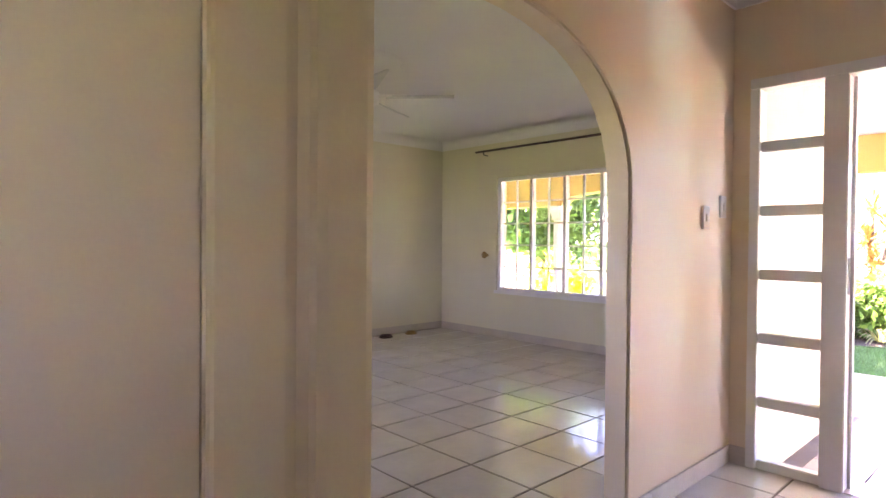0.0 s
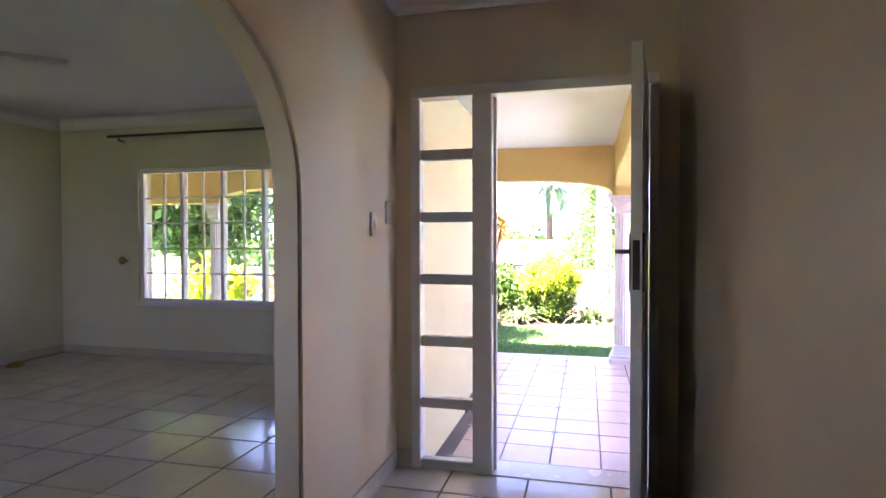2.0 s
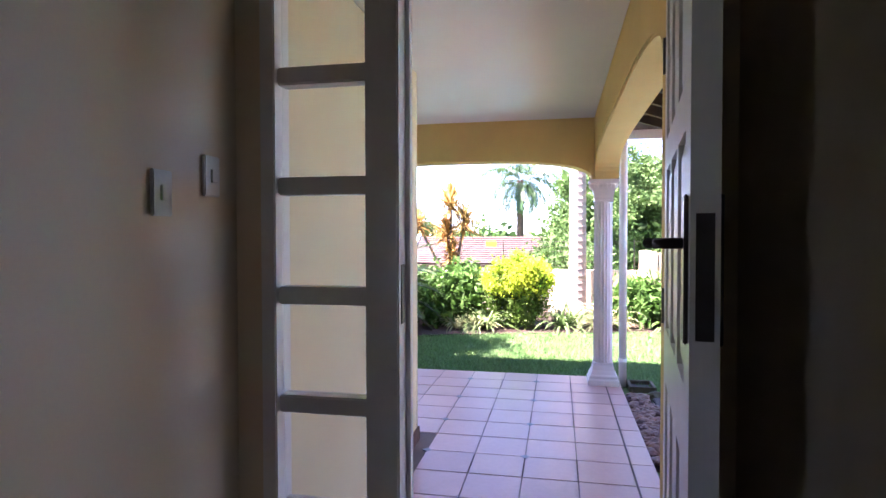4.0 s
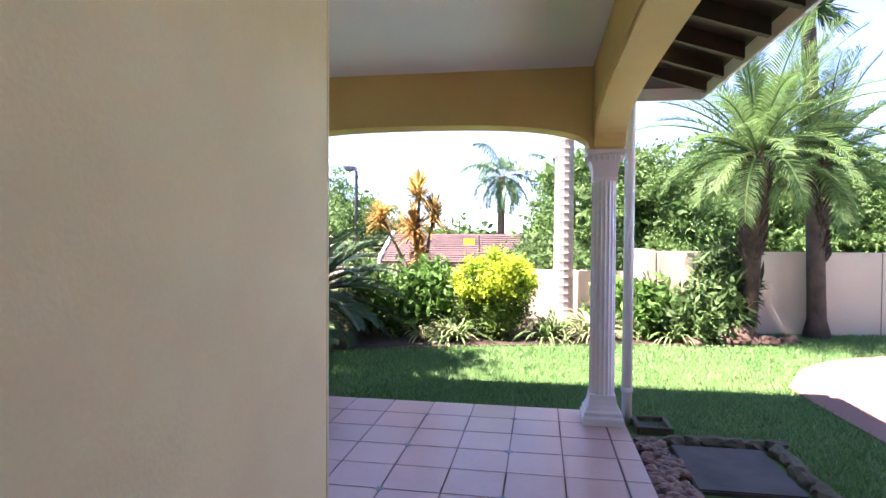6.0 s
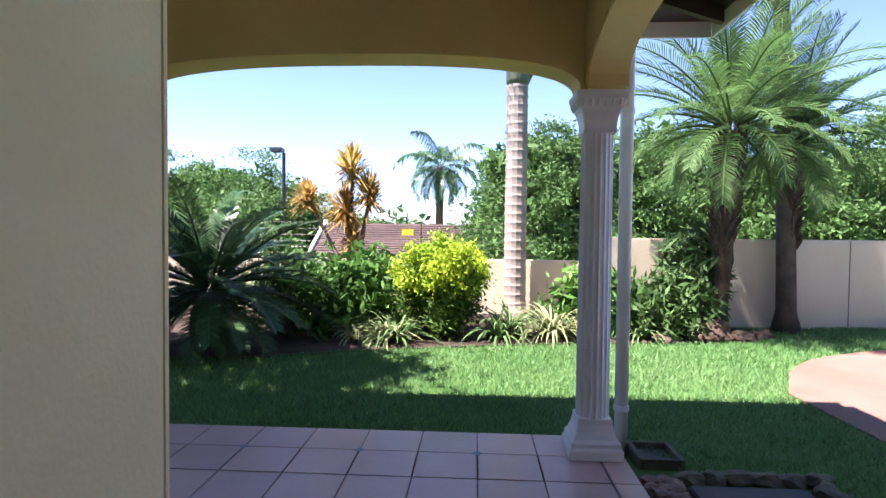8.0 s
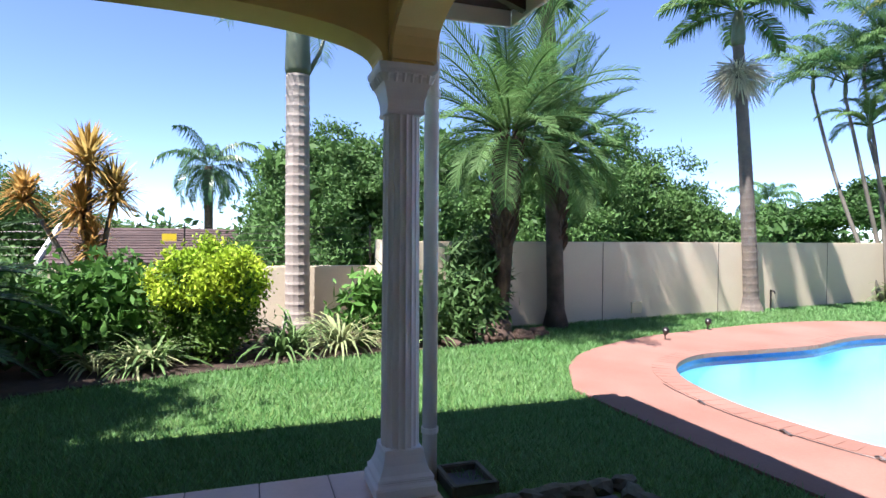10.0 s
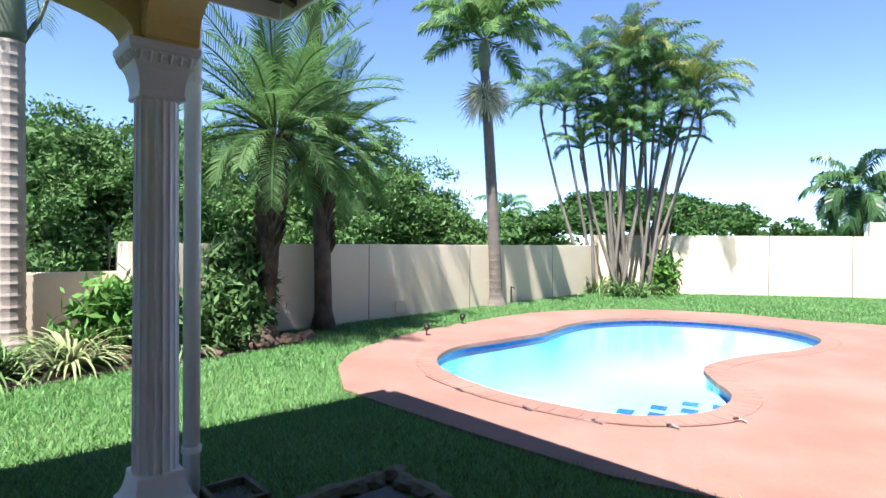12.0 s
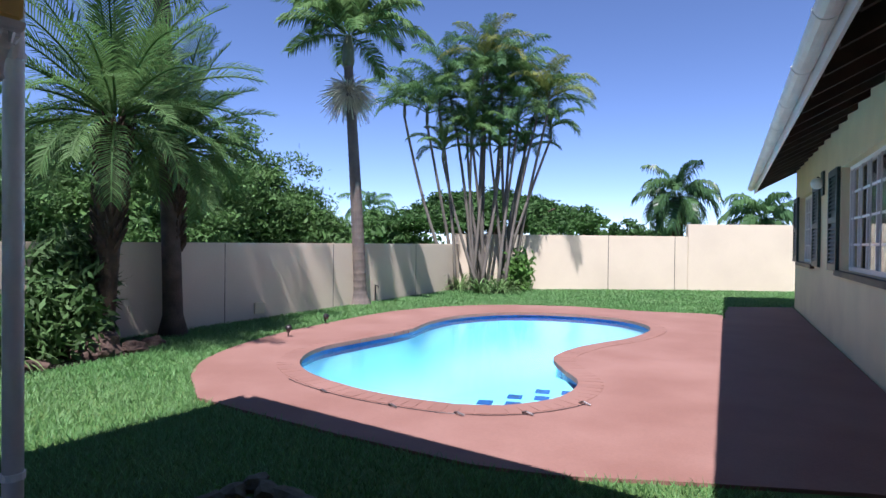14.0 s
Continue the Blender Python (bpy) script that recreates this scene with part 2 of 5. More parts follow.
# ---- builders ----
class Mesh:
    """Gathers faces for one mesh."""

    def __init__(self):
        self.v, self.f = [], []

    def add(self, verts, faces):
        o = len(self.v)
        self.v += [tuple(p) for p in verts]
        self.f += [tuple(i + o for i in q) for q in faces]
        return self

    def box(self, x0, x1, y0, y1, z0, z1):
        p = [(x, y, z) for z in (z0, z1) for y in (y0, y1) for x in (x0, x1)]
        return self.add(p, [(0, 2, 3, 1), (4, 5, 7, 6), (0, 1, 5, 4), (2, 6, 7, 3), (0, 4, 6, 2), (1, 3, 7, 5)])

    def tube(self, pts, radii, n=10, cap=True):
        pts = [Vector(p) for p in pts]
        if not hasattr(radii, "__len__"):
            radii = [radii] * len(pts)
        rings = []
        for i, (p, r) in enumerate(zip(pts, radii)):
            d = (pts[min(i + 1, len(pts) - 1)] - pts[max(i - 1, 0)]).normalized()
            a = Vector((1, 0, 0)) if abs(d.x) < 0.9 else Vector((0, 1, 0))
            a = (a - d * a.dot(d)).normalized()
            b = d.cross(a)
            rings += [p + (a * math.cos(2 * math.pi * k / n) + b * math.sin(2 * math.pi * k / n)) * r for k in range(n)]
        m = len(pts)
        faces = [(i * n + k, i * n + (k + 1) % n, (i + 1) * n + (k + 1) % n, (i + 1) * n + k) for i in range(m - 1) for k in range(n)]
        if cap:
            faces += [tuple(range(n))[::-1], tuple((m - 1) * n + k for k in range(n))]
        return self.add(rings, faces)

    def loft(self, rings, cap=True):
        n = len(rings[0])
        faces = [(i * n + k, i * n + (k + 1) % n, (i + 1) * n + (k + 1) % n, (i + 1) * n + k) for i in range(len(rings) - 1) for k in range(n)]
        if cap:
            faces += [tuple(range(n))[::-1], tuple((len(rings) - 1) * n + k for k in range(n))]
        return self.add([p for r in rings for p in r], faces)

    def prism(self, outline, to3, d0, d1, holes=()):
        """Extrude a flat outline, with holes, between depths d0 and d1; to3(u, v, d) gives the place."""
        loops = [list(outline)] + [list(h) for h in holes]
        flat = [Vector((u, v, 0)) for loop in loops for u, v in loop]
        tris = tessellate([[Vector((u, v, 0)) for u, v in loop] for loop in loops])
        n = len(flat)
        verts = [to3(p.x, p.y, d) for d in (d0, d1) for p in flat]
        faces = [tuple(t) for t in tris] + [tuple(i + n for i in reversed(t)) for t in tris]
        o = 0
        for loop in loops:
            k = len(loop)
            faces += [(o + i, o + (i + 1) % k, o + (i + 1) % k + n, o + i + n) for i in range(k)]
            o += k
        return self.add(verts, faces)


def tessellate(loops):
    from mathutils.geometry import tessellate_polygon
    return tessellate_polygon(loops)


def data(name, m, material, smooth=False, bevel=0.0, fix=True):
    me = bpy.data.meshes.new(name)
    me.from_pydata(m.v, [], m.f)
    if fix:
        bm = bmesh.new()
        bm.from_mesh(me)
        bmesh.ops.recalc_face_normals(bm, faces=bm.faces)
        if bevel:
            bmesh.ops.remove_doubles(bm, verts=bm.verts, dist=1e-5)
            sharp = [e for e in bm.edges if len(e.link_faces) == 2 and e.calc_face_angle(0) > 0.6]
            bmesh.ops.bevel(bm, geom=sharp, offset=bevel, segments=2, affect="EDGES", clamp_overlap=True)
        bm.to_mesh(me)
        bm.free()
    if smooth:
        me.polygons.foreach_set("use_smooth", [True] * len(me.polygons))
    me.materials.append(material)
    return me


def thing(name, m, material, label, category, group="", kind="", **kw):
    return tagged(new(name, data(name, m, material, **kw)), label, category, group, kind)


def empty(name, place, label, category, group="", kind=""):
    ob = new(name)
    ob.location = place
    ob.empty_display_size = 0.1
    return tagged(ob, label, category, group, kind)


def part(name, m, material, parent, label="", **kw):
    """One mesh object under a thing; its points are given in the parent's own space."""
    ob = new(name, data(name, m, material, **kw))
    ob.parent = parent
    return tagged(ob, label)


def structure(name, m, material, label, category, **kw):
    return thing(name, m, material, label, category, kind="structure", **kw)


def piece(name, me, parent, place, turn=0.0):
    ob = new(name, me)
    ob.parent = parent
    ob.location = place
    ob.rotation_euler = (0, 0, turn)
    return ob


def smooth_loop(points, each=6):
    out, n = [], len(points)
    for i in range(n):
        a, b, c, d = (Vector(points[(i + k - 1) % n]) for k in range(4))
        for j in range(each):
            t = j / each
            out.append(0.5 * (2 * b + (c - a) * t + (2 * a - 5 * b + 4 * c - d) * t * t + (3 * b - a - 3 * c + d) * t ** 3))
    return [(p.x, p.y) for p in out]


def offset_loop(loop, d):
    out, n = [], len(loop)
    area = sum(loop[i][0] * loop[(i + 1) % n][1] - loop[(i + 1) % n][0] * loop[i][1] for i in range(n))
    s = 1 if area > 0 else -1
    for i in range(n):
        t = (Vector(loop[(i + 1) % n]) - Vector(loop[i - 1])).normalized()
        out.append((loop[i][0] + t.y * d * s, loop[i][1] - t.x * d * s))
    return out


def inside(x, y, loop):
    hit, n = False, len(loop)
    for i in range(n):
        (x0, y0), (x1, y1) = loop[i], loop[i - 1]
        if (y0 > y) != (y1 > y) and x < (x1 - x0) * (y - y0) / (y1 - y0) + x0:
            hit = not hit
    return hit


XZ = lambda u, v, d: (u, d, v)
YZ = lambda u, v, d: (d, u, v)
XY = lambda u, v, d: (u, v, d)
LAWN_Z, PATIO_Z, CEILING = -0.32, -0.25, 2.62

# ---- house: entrance hall and lounge ----
ARCH_L, ARCH_R, SPRING = 2.02, 3.79, 1.42


def arch_points(x0, x1, spring, top, n=24, power=2.3):
    """Points of an arch's underside from x1 back to x0."""
    c, h = (x0 + x1) / 2, (x1 - x0) / 2
    out = []
    for i in range(n + 1):
        a = math.pi * i / n
        u, v = math.cos(a), math.sin(a)
        out.append((c + h * math.copysign(abs(u) ** (2 / power), u), spring + (top - spring) * v ** (2 / power)))
    return out


hall_wall = Mesh().prism([(-0.6, 0), (-0.6, CEILING), (5.08, CEILING), (5.08, 0), (ARCH_R, 0)] + arch_points(ARCH_L, ARCH_R, SPRING, 2.06) + [(ARCH_L, 0)], XZ, 1.70, 1.82)
structure("wall_hall_arch", hall_wall, CREAM, "cream painted hall wall with a round archway into the lounge", "wall", bevel=0.012)
pier_face = [(1.925, 1.697), (1.925, 1.552), (1.93, 1.546), (1.938, 1.547), (1.95, 1.556), (2.05, 1.566), (2.11, 1.574), (2.14, 1.582), (2.165, 1.572), (2.175, 1.556), (2.2, 1.552), (2.305, 1.552), (2.325, 1.556), (2.332, 1.57), (2.332, 1.697)]
structure("wall_hall_pier", Mesh().prism(pier_face, XY, 0, CEILING), CREAM, "cream painted wall pier with a worn corner and a shallow step", "wall")
structure("wall_hall_pier_side", Mesh().box(-0.6, 1.922, 1.555, 1.697, 0, CEILING), CREAM, "cream painted wall beside the hall pier", "wall")
# unseen narrow opening added to throw daylight onto the pier
structure("wall_hall_right", Mesh().box(-0.6, 0.2, 0.05, 0.20, 0, CEILING).box(0.58, 5.08, 0.05, 0.20, 0, CEILING).box(0.2, 0.58, 0.05, 0.20, 0, 1.0).box(0.2, 0.58, 0.05, 0.20, 2.0, CEILING), CREAM, "plain cream painted hall wall with an added narrow opening for light", "wall")
# the opening is added out of view to brighten the lounge
structure("wall_hall_back", Mesh().box(-0.75, -0.603, 0.05, 3.75, -0.3, 2.62).box(-0.75, -0.603, 4.45, 6.6, -0.3, 2.62).box(-0.75, -0.603, 3.75, 4.45, 2.1, 2.62).box(-0.75, -0.603, 3.75, 4.45, -0.3, 0.9), CREAM, "plain cream painted back wall with an added opening for light", "wall")
front = Mesh().box(4.90, 5.08, 0.203, 1.697, 2.12, CEILING).box(4.90, 5.08, 1.605, 1.697, 0, 2.12).box(4.90, 5.08, 0.203, 0.30, 0, 2.12)
structure("wall_entrance", front, CREAM, "cream painted wall round the entrance door", "wall")
lounge = Mesh().box(7.10, 7.27, 5.41, 6.447, -0.3, CEILING).box(7.10, 7.27, 1.823, 3.35, -0.3, CEILING).box(7.10, 7.27, 3.35, 5.41, -0.3, 0.59).box(7.10, 7.27, 3.35, 5.41, 2.05, CEILING)
structure("wall_lounge_window", lounge, LOUNGE, "pale cream lounge wall with a wide window", "wall")
structure("wall_lounge_left", Mesh().box(-0.6, 7.27, 6.45, 6.6, -0.3, CEILING), LOUNGE, "pale cream lounge wall in shade", "wall")
structure("wall_recess", Mesh().box(5.083, 7.27, 1.69, 1.82, PATIO_Z, 2.6), OUTER, "cream plastered outside wall of the entrance recess", "wall", bevel=0.008)
structure("wall_lounge_skin", Mesh().box(7.273, 7.29, 1.69, 3.35, PATIO_Z, 2.6).box(7.273, 7.29, 5.41, 7.2, PATIO_Z, 2.6).box(7.273, 7.29, 3.35, 5.41, PATIO_Z, 0.55).box(7.273, 7.29, 3.35, 5.41, 2.05, 2.6), OUTER, "cream plastered outside face of the lounge wall", "wall")
structure("ceiling_house", Mesh().box(-0.75, 7.27, 0.05, 6.6, CEILING, 2.72), CEIL, "smooth white painted ceiling", "ceiling")


def cornice(name, p0, p1, inward, drop=0.09):
    """A coved strip under the ceiling from p0 to p1."""
    prof = [(0.0, 0.0), (0.0, -drop), (0.012, -drop)] + [(0.012 + (drop - 0.012) * (1 - math.cos(a)), -drop + 0.012 + (drop - 0.012) * math.sin(a)) for a in np.linspace(0.1, 1.5, 6)] + [(drop, 0.0)]
    rings = [[(p[0] + inward[0] * u, p[1] + inward[1] * u, CEILING - 0.002 + v) for u, v in prof] for p in (p0, p1)]
    structure(name, Mesh().loft(rings), CEIL, "white coved plaster cornice under the ceiling", "cornice")


cornice("trim_cornice_hall", (-0.6, 1.697), (4.897, 1.697), (0, -1))
cornice("trim_cornice_entrance", (4.897, 0.203), (4.897, 1.697), (-1, 0))
cornice("trim_cornice_right", (-0.6, 0.203), (4.897, 0.203), (0, 1))
cornice("trim_cornice_window", (7.097, 1.823), (7.097, 6.447), (-1, 0), 0.12)
cornice("trim_cornice_left", (-0.6, 6.447), (7.097, 6.447), (0, -1), 0.12)
floor = structure("floor", Mesh().box(-0.75, 4.9, 0.2, 1.82, -0.2, -0.004).box(-0.75, 7.15, 1.82, 6.5, -0.2, -0.004), GROUT, "cream glazed floor tiles with dark joints", "floor")

# skirting tiles
skirt = Mesh()
for x0, x1 in ((ARCH_R, 4.9),):
    skirt.box(x0, x1, 1.687, 1.697, 0, 0.10)
skirt.box(4.885, 4.897, 1.605, 1.687, 0, 0.10)
structure("baseboard_hall", skirt, SKIRT, "low cream tiled skirting along the hall wall", "skirting", bevel=0.003)
structure("baseboard_lounge", Mesh().box(7.085, 7.097, 1.823, 6.43, 0, 0.09).box(-0.6, 7.085, 6.435, 6.447, 0, 0.09), SKIRT, "low cream tiled skirting along the lounge walls", "skirting")

# entrance frame with sidelight
door_frame = empty("door_frame", (4.93, 0.95, 0), "white painted door frame with a six-pane sidelight", "door frame", kind="structure")


def local_box(m, x0, x1, y0, y1, z0, z1):
    return m.box(x0 - 4.93, x1 - 4.93, y0 - 0.95, y1 - 0.95, z0, z1)


part("head", local_box(Mesh(), 4.885, 4.99, 0.30, 1.605, 2.065, 2.122), WHITE, door_frame, bevel=0.004)
part("jamb", local_box(Mesh(), 4.885, 4.99, 1.555, 1.605, 0, 2.063), WHITE, door_frame, bevel=0.004)
part("jamb", local_box(Mesh(), 4.885, 4.99, 0.30, 0.345, 0, 2.063), WHITE, door_frame, bevel=0.004)
part("post", local_box(Mesh(), 4.875, 4.99, 1.15, 1.255, 0, 2.063), WHITE, door_frame, bevel=0.005)
part("stop", local_box(Mesh(), 4.955, 4.985, 1.135, 1.149, 0, 2.06), WHITE, door_frame)
BOTTOMS = [0.05 + 0.3458 * k for k in range(6)]
for k, z in enumerate(BOTTOMS):
    lo = 0.0 if k == 0 else BOTTOMS[k - 1] + 0.29
    part("rail", local_box(Mesh(), 4.90, 4.965, 1.256, 1.554, lo, z), WHITE, door_frame, bevel=0.005)
    part("pane", local_box(Mesh(), 4.935, 4.939, 1.256, 1.554, z, z + 0.29), GLASS, door_frame, "clear glass pane").visible_shadow = False
part("strike_plate", local_box(Mesh(), 4.90, 4.94, 1.147, 1.1495, 0.98, 1.16), STEEL, door_frame, "dark metal strike plate")
structure("threshold", Mesh().box(4.88, 5.10, 0.345, 1.15, -0.03, 0.006), SKIRT, "pale tiled threshold under the entrance door", "threshold", bevel=0.004)

# open entrance door; its own space: x along the leaf from the hinge, y thickness
door = empty("door_1", (4.915, 0.368, 0), "white painted panelled entrance door standing open", "door", kind="structure")
door.rotation_euler = (0, 0, radians(180 - 7.2))
LEAF_W, LEAF_H = 0.80, 2.035
leafm = Mesh()
st = 0.095
cols = [(st, st + 0.17), (st + 0.22, st + 0.39), (st + 0.44, LEAF_W - st)]
rows_z = [(0.16, 0.86), (1.0, 1.42), (1.50, 1.93)]
xs = sorted({0, LEAF_W, *[c for p in cols for c in p]})
zs = sorted({0.01, LEAF_H, *[c for p in rows_z for c in p]})
for i in range(len(xs) - 1):
    for j in range(len(zs) - 1):
        hole = (xs[i], xs[i + 1]) in cols and (zs[j], zs[j + 1]) in rows_z
        t = 0.010 if hole else 0.021
        leafm.box(xs[i], xs[i + 1], -t, t, zs[j], zs[j + 1])
part("leaf", leafm, WHITE, door, "white painted timber leaf with recessed panels")
for x0, x1 in cols:
    for z0, z1 in rows_z:
        w = 0.03
        ring = []
        for e, t in ((0.0, 0.010), (w, 0.017), (w + 0.004, 0.017)):
            ring.append([(x0 + e, t, z0 + e), (x1 - e, t, z0 + e), (x1 - e, t, z1 - e), (x0 + e, t, z1 - e)])
        part("panel", Mesh().loft(ring), WHITE, door)
        part("panel", Mesh().loft([[(x, -y, z) for x, y, z in r] for r in ring]), WHITE, door)
for s in (-1, 1):
    plate = part("lock_plate", Mesh().box(LEAF_W - 0.065, LEAF_W - 0.02, min(s * 0.0215, s * 0.028), max(s * 0.0215, s * 0.028), 1.08, 1.31), STEEL, door, "dark metal lock plate", bevel=0.002)
    if s < 0:
        part("handle", Mesh().tube([(LEAF_W - 0.042, s * 0.028, 1.235), (LEAF_W - 0.042, s * 0.07, 1.235), (LEAF_W - 0.06, s * 0.078, 1.235), (LEAF_W - 0.16, s * 0.078, 1.232)], [0.009, 0.009, 0.009, 0.007]), STEEL, plate, "dark metal lever handle", smooth=True)
part("lock_edge", Mesh().box(LEAF_W, LEAF_W + 0.002, -0.013, 0.013, 1.09, 1.28), STEEL, door, "dark metal lock edge")
for z in (0.3, 1.05, 1.75):
    part("hinge", Mesh().tube([(-0.012, -0.02, z - 0.05), (-0.012, -0.02, z + 0.05)], 0.008), STEEL, door)

# light switches on the hall wall
for x, z, w, h in ((4.535, 1.36, 0.075, 0.12), (4.755, 1.425, 0.075, 0.12)):
    sw = empty("light_switch", (x, 1.6975, z), "white plastic switch plate on the hall wall", "switch", "hall switches")
    part("plate", Mesh().box(-w / 2, w / 2, -0.012, 0, -h / 2, h / 2), PLASTIC, sw, bevel=0.003)
    part("rocker", Mesh().box(-0.012, 0.012, -0.019, -0.012, -0.02, 0.02), PLASTIC, sw, bevel=0.002)

# lounge window
win = empty("window_1", (7.16, 4.38, 1.32), "white painted cottage-pane lounge window with four casements", "window", kind="structure")
WY, WZ, WH = 1.03, 0.73, 0.05


def wbox(x0, x1, y0, y1, z0, z1):
    return Mesh().box(x0, x1, y0, y1, z0, z1)


for y0, y1, z0, z1 in ((-WY, WY, WZ - WH, WZ), (-WY, WY, -WZ, -WZ + WH), (-WY, -WY + WH, -WZ + WH, WZ - WH), (WY - WH, WY, -WZ + WH, WZ - WH)):
    part("window_frame", wbox(-0.04, 0.03, y0, y1, z0, z1), WHITE, win, bevel=0.004)
part("window_sill", wbox(-0.09, -0.041, -WY - 0.02, WY + 0.02, -WZ - 0.03, -WZ + 0.012), WHITE, win, bevel=0.004)
CW = (2 * WY - 2 * WH) / 4
for c in range(4):
    y0 = -WY + WH + c * CW
    if c:
        part("mullion", wbox(-0.045, 0.035, y0 - 0.018, y0 + 0.018, -WZ + WH, WZ - WH), WHITE, win, bevel=0.003)
    for r in range(1, 5):
        z = -WZ + WH + r * (2 * WZ - 2 * WH) / 5
        part("glazing_bar", wbox(-0.02, 0.012, y0 + 0.023, y0 + CW - 0.023, z - 0.009, z + 0.009), WHITE, win)
    part("glazing_bar", wbox(-0.022, 0.010, y0 + CW / 2 - 0.007, y0 + CW / 2 + 0.007, -WZ + WH, WZ - WH), WHITE, win)
    part("pane", wbox(-0.003, 0.001, y0 + 0.022, y0 + CW - 0.022, -WZ + WH, WZ - WH), GLASS, win, "clear glass pane").visible_shadow = False
part("stay_handle", Mesh().tube([(-0.05, CW - 0.01, -0.05), (-0.07, CW - 0.01, -0.02), (-0.07, CW - 0.01, -0.32)], 0.008, 6), STEEL, win, "dark metal window handle")
rod = empty("curtain_rod", (7.02, 4.38, 2.40), "bare dark wooden curtain rod above the window", "curtain rod")
part("pole", Mesh().tube([(0, -1.34, 0), (0, 1.34, 0)], 0.014, 10), RODWOOD, rod, smooth=True)
for y in (-1.2, 1.2):
    part("bracket", Mesh().tube([(0, y, -0.012), (0, y, -0.045), (0.077, y, -0.05)], 0.008, 6), STEEL, rod)
hook = empty("curtain_hook", (7.0985, 5.62, 1.05), "brass curtain tie-back hook on the lounge wall", "hook")
part("rose", Mesh().tube([(0, 0, 0), (-0.008, 0, 0), (-0.012, 0, 0)], [0.045, 0.045, 0.03], 14), BRASS, hook, smooth=True)
part("arm", Mesh().tube([(-0.012, 0, 0), (-0.05, 0, 0), (-0.065, -0.03, 0), (-0.065, -0.12, 0.0)], [0.011, 0.011, 0.012, 0.018], 8), BRASS, hook, smooth=True)

# ceiling fan
fan = empty("ceiling_fan", (4.12, 4.12, 2.34), "white ceiling fan with flat blades under the lounge ceiling", "ceiling fan")
part("rod", Mesh().tube([(0, 0, 0.03), (0, 0, CEILING - 2.34)], 0.012), WHITE, fan)
part("canopy", Mesh().tube([(0, 0, 0.20), (0, 0, 0.24), (0, 0, CEILING - 2.342)], [0.03, 0.06, 0.07], 16), WHITE, fan, smooth=True)
part("motor", Mesh().tube([(0, 0, -0.06), (0, 0, -0.05), (0, 0, 0.03), (0, 0, 0.05)], [0.05, 0.10, 0.10, 0.05], 20), WHITE, fan, smooth=True)
for a in (-46, 26, 98, 170, 242):
    d = Vector((math.cos(radians(a)), math.sin(radians(a)), 0))
    q = Vector((-d.y, d.x, 0))
    rings = []
    for r, w in ((0.16, 0.045), (0.2, 0.055), (0.55, 0.065), (0.66, 0.068), (0.68, 0.055)):
        c = d * r
        rings.append([c + q * w + Vector((0, 0, 0.026)), c - q * w + Vector((0, 0, -0.026)), c - q * w + Vector((0, 0, -0.032)), c + q * w + Vector((0, 0, 0.020))])
    part("blade", Mesh().loft(rings), FANGREY, fan)
    part("blade_arm", Mesh().tube([d * 0.09, d * 0.2], 0.012, 6), WHITE, fan)
structure("trim_ceiling_rose", Mesh().tube([(4.12, 4.12, CEILING - 0.015), (4.12, 4.12, CEILING - 0.001)], [0.26, 0.28], 32), CEIL, "round white plaster ceiling rose above the fan", "ceiling rose", smooth=False)
# two small floor objects by the lounge wall
for x, y, r, lab in ((5.95, 6.24, 0.09, "flat brown coil of cable lying on the lounge floor"), (6.38, 6.26, 0.08, "small tan coil of cable lying on the lounge floor")):
    pts = [(x + (r - 0.012 * (k // 12)) * math.cos(k * 0.52), y + (r - 0.012 * (k // 12)) * math.sin(k * 0.52) * 0.8, 0.008 + 0.012 * (k // 12)) for k in range(36)]
    thing("cable_coil", Mesh().tube(pts, 0.008, 6), BRASS if r < 0.085 else RODWOOD, lab, "cable", smooth=True)

# ---- patio ----
patio = structure("floor_patio", Mesh().box(5.0, 9.51, 0.06, 7.2, -0.5, PATIO_Z - 0.004), PGROUT, "terracotta patio tiles with dark joints in the shade", "patio floor", bevel=0.004)
structure("ceiling_patio", Mesh().box(5.083, 9.127, 0.333, 1.687, 2.42, 2.5).box(7.293, 9.127, 1.687, 7.2, 2.42, 2.5), CEIL, "smooth white patio ceiling", "ceiling")
COLS_Y = [0.235, 3.10, 5.97]
rb = [(5.083, 2.6), (9.37, 2.6), (9.37, 1.81), (9.10, 1.81)] + arch_points(5.33, 9.10, 1.81, 2.08, 28, 3.4) + [(5.33, PATIO_Z), (5.083, PATIO_Z)]
structure("wall_patio_side_arch", Mesh().prism(rb, XZ, 0.10, 0.33), YELLOW, "ochre plastered beam with a shallow arch beside the patio", "arch", bevel=0.012)
fb = [(0.333, 2.6), (7.2, 2.6), (7.2, 1.81), (6.10, 1.81)]
fb += arch_points(COLS_Y[1] + 0.12, COLS_Y[2] - 0.12, 1.81, 2.015, 28, 2.6) + arch_points(COLS_Y[0] + 0.12, COLS_Y[1] - 0.12, 1.81, 2.015, 28, 2.6) + [(0.333, 1.81)]
structure("wall_patio_front_arch", Mesh().prism(fb, YZ, 9.13, 9.37), YELLOW, "ochre plastered patio beam with shallow arches", "arch", bevel=0.012)
structure("wall_patio_end", Mesh().box(7.293, 9.37, 7.203, 7.35, -0.3, 2.6), OUTER, "cream plastered end wall of the patio", "wall")
